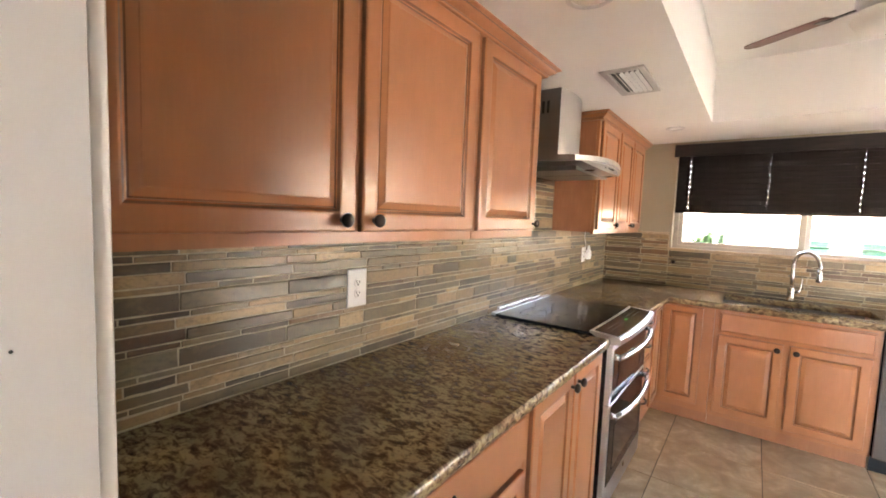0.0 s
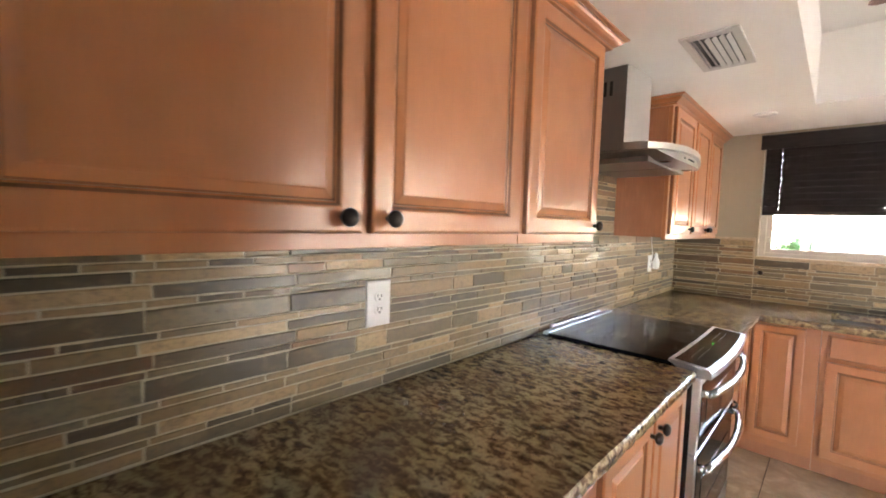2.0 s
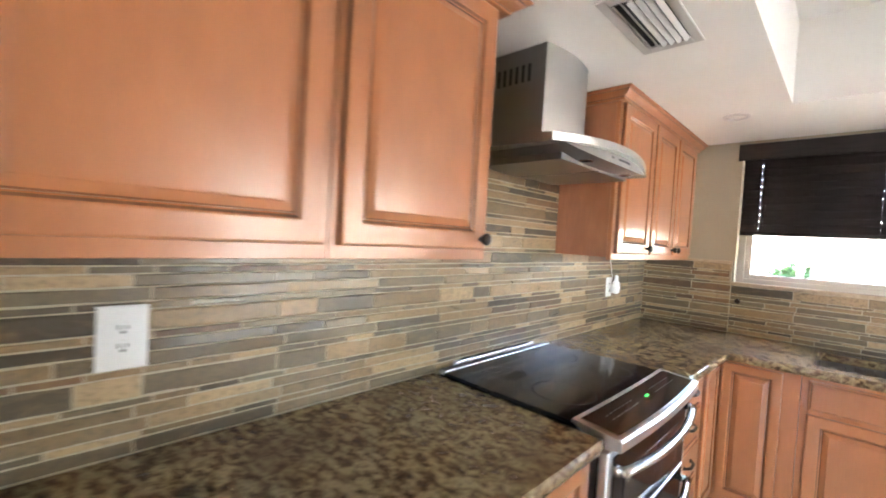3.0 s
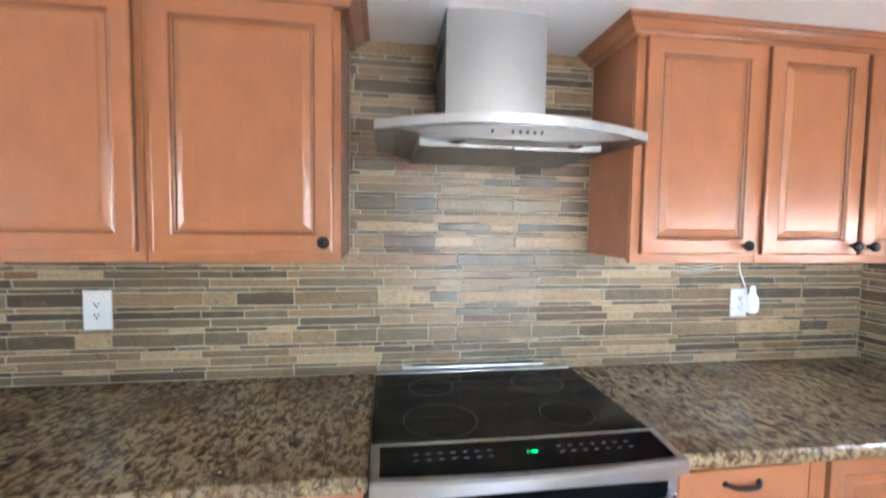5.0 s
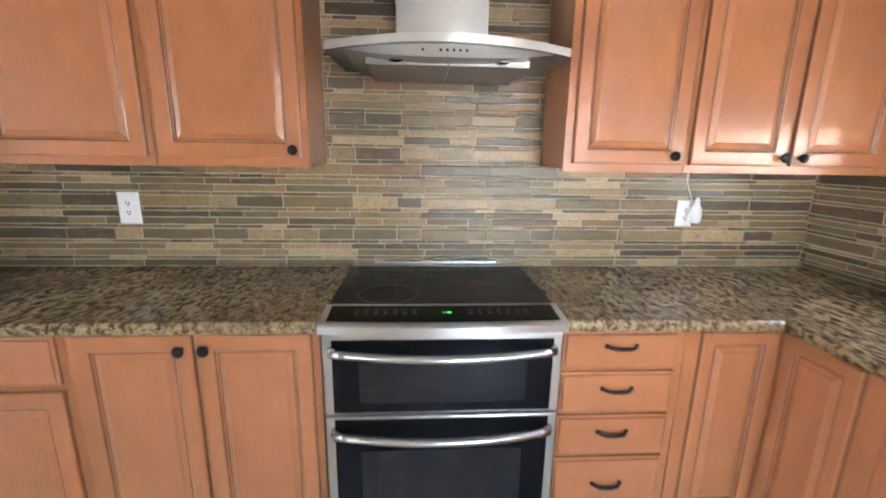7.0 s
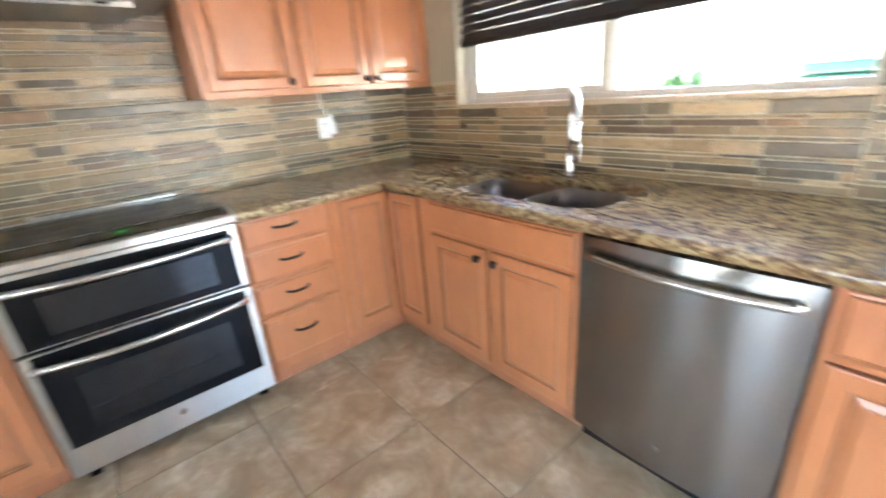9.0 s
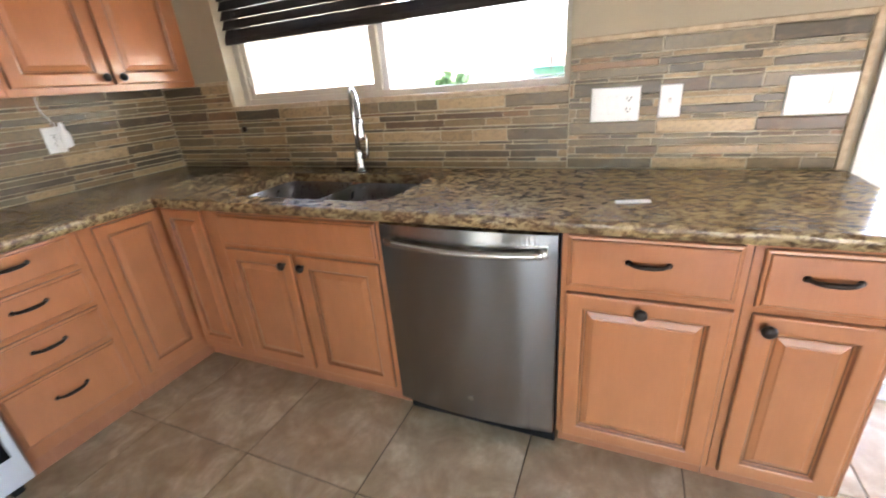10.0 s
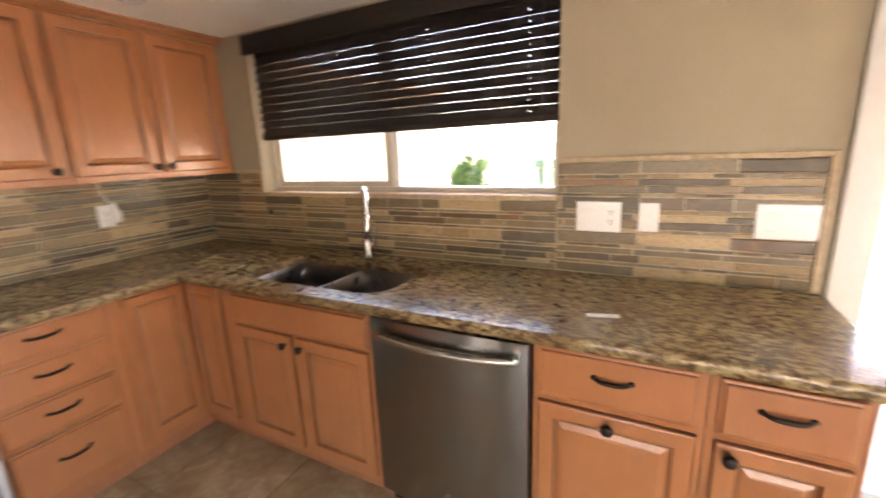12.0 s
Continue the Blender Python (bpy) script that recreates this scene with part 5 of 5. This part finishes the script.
def backsplash(name, fields, m, near, label):
    """fields: (u0, u1, z0, z1). Strips within near[0]..near[1] and below near[2] are pieces; the rest is joined."""
    sp = tagged(new(name), label, "backsplash", kind="structure")
    sp.matrix_world = m
    bm = bmesh.new()
    for u0, u1, z0, z1 in fields:
        box(bm, u0, u1, 0.0012, 0.0095, z0, z1)
    part("grout", bm, M_GROUT, sp)
    verts, faces, count = [], [], 0
    for u0, u1, z0, z1 in fields:
        for row, (za, zb, kind) in enumerate(courses(z0, z1, rs)):
            for a, b in strips(u0, u1, row, kind, rs):
                g = 0.0018
                me = rs.choice(stone_meshes)
                loc = Vector(((a + b) / 2, 0.0065 + rs.uniform(-0.0014, 0.0014), (za + zb) / 2))
                sc = (max(b - a - 2 * g, 0.004), 1, max(zb - za - 2 * g, 0.004))
                if near[0] < loc.x < near[1] and loc.z < near[2] and count < 345:
                    ob = new("slate_strip", me)
                    ob.parent = sp
                    ob.matrix_basis = Matrix.LocRotScale(loc, None, sc)
                    count += 1
                else:
                    i = len(verts)
                    verts += [(loc.x + v.co.x * sc[0], loc.y + v.co.y, loc.z + v.co.z * sc[2]) for v in me.vertices]
                    faces += [tuple(i + n for n in f.vertices) for f in me.polygons]
    if not faces:
        return
    me = bpy.data.meshes.new("slate_rest")
    me.from_pydata(verts, [], faces)
    me.materials.append(M_SLATE_REST)
    ob = tagged(new("slate_rest", me), "", "", kind="stuff")
    ob.parent = sp


backsplash("backsplash_west", [(SOUTH + 0.001, -0.0005, 0.9155, 1.3725)], RANGE_WALL, (-4.0, 0.1, 1.6), "slate strip backsplash behind the range")
backsplash("backsplash_hood", [(-2.244, -1.310, 1.3725, CEIL - 0.002)], RANGE_WALL, (-3.0, 0.0, 2.5), "slate strip backsplash rising behind the hood")
W0, W1 = WIN[0], WIN[1]
backsplash("backsplash_north", [(0.0005, W0 - 0.005, 0.9155, 1.362), (W0 - 0.005, W1 + 0.002, 0.9155, WIN[2] - 0.019), (W1 + 0.002, 3.203, 0.9155, 1.378)], Matrix(), (-0.1, 3.3, 1.5), "slate strip backsplash under the window")
bm = boxes((3.2045, 3.226, -0.006, 0.009, 0.9155, 1.398), (W1 + 0.002, 3.2045, -0.006, 0.009, 1.379, 1.398), (0.001, W0 - 0.005, -0.004, 0.009, 1.3625, 1.376), (W0 - 0.016, W0 - 0.0045, -0.006, 0.0092, 1.2235, 1.3620), bevel=0.003, seg=2)
tagged(part("trim", bm, M_PENCIL), "tan stone pencil trim round the backsplash", "trim", kind="structure")
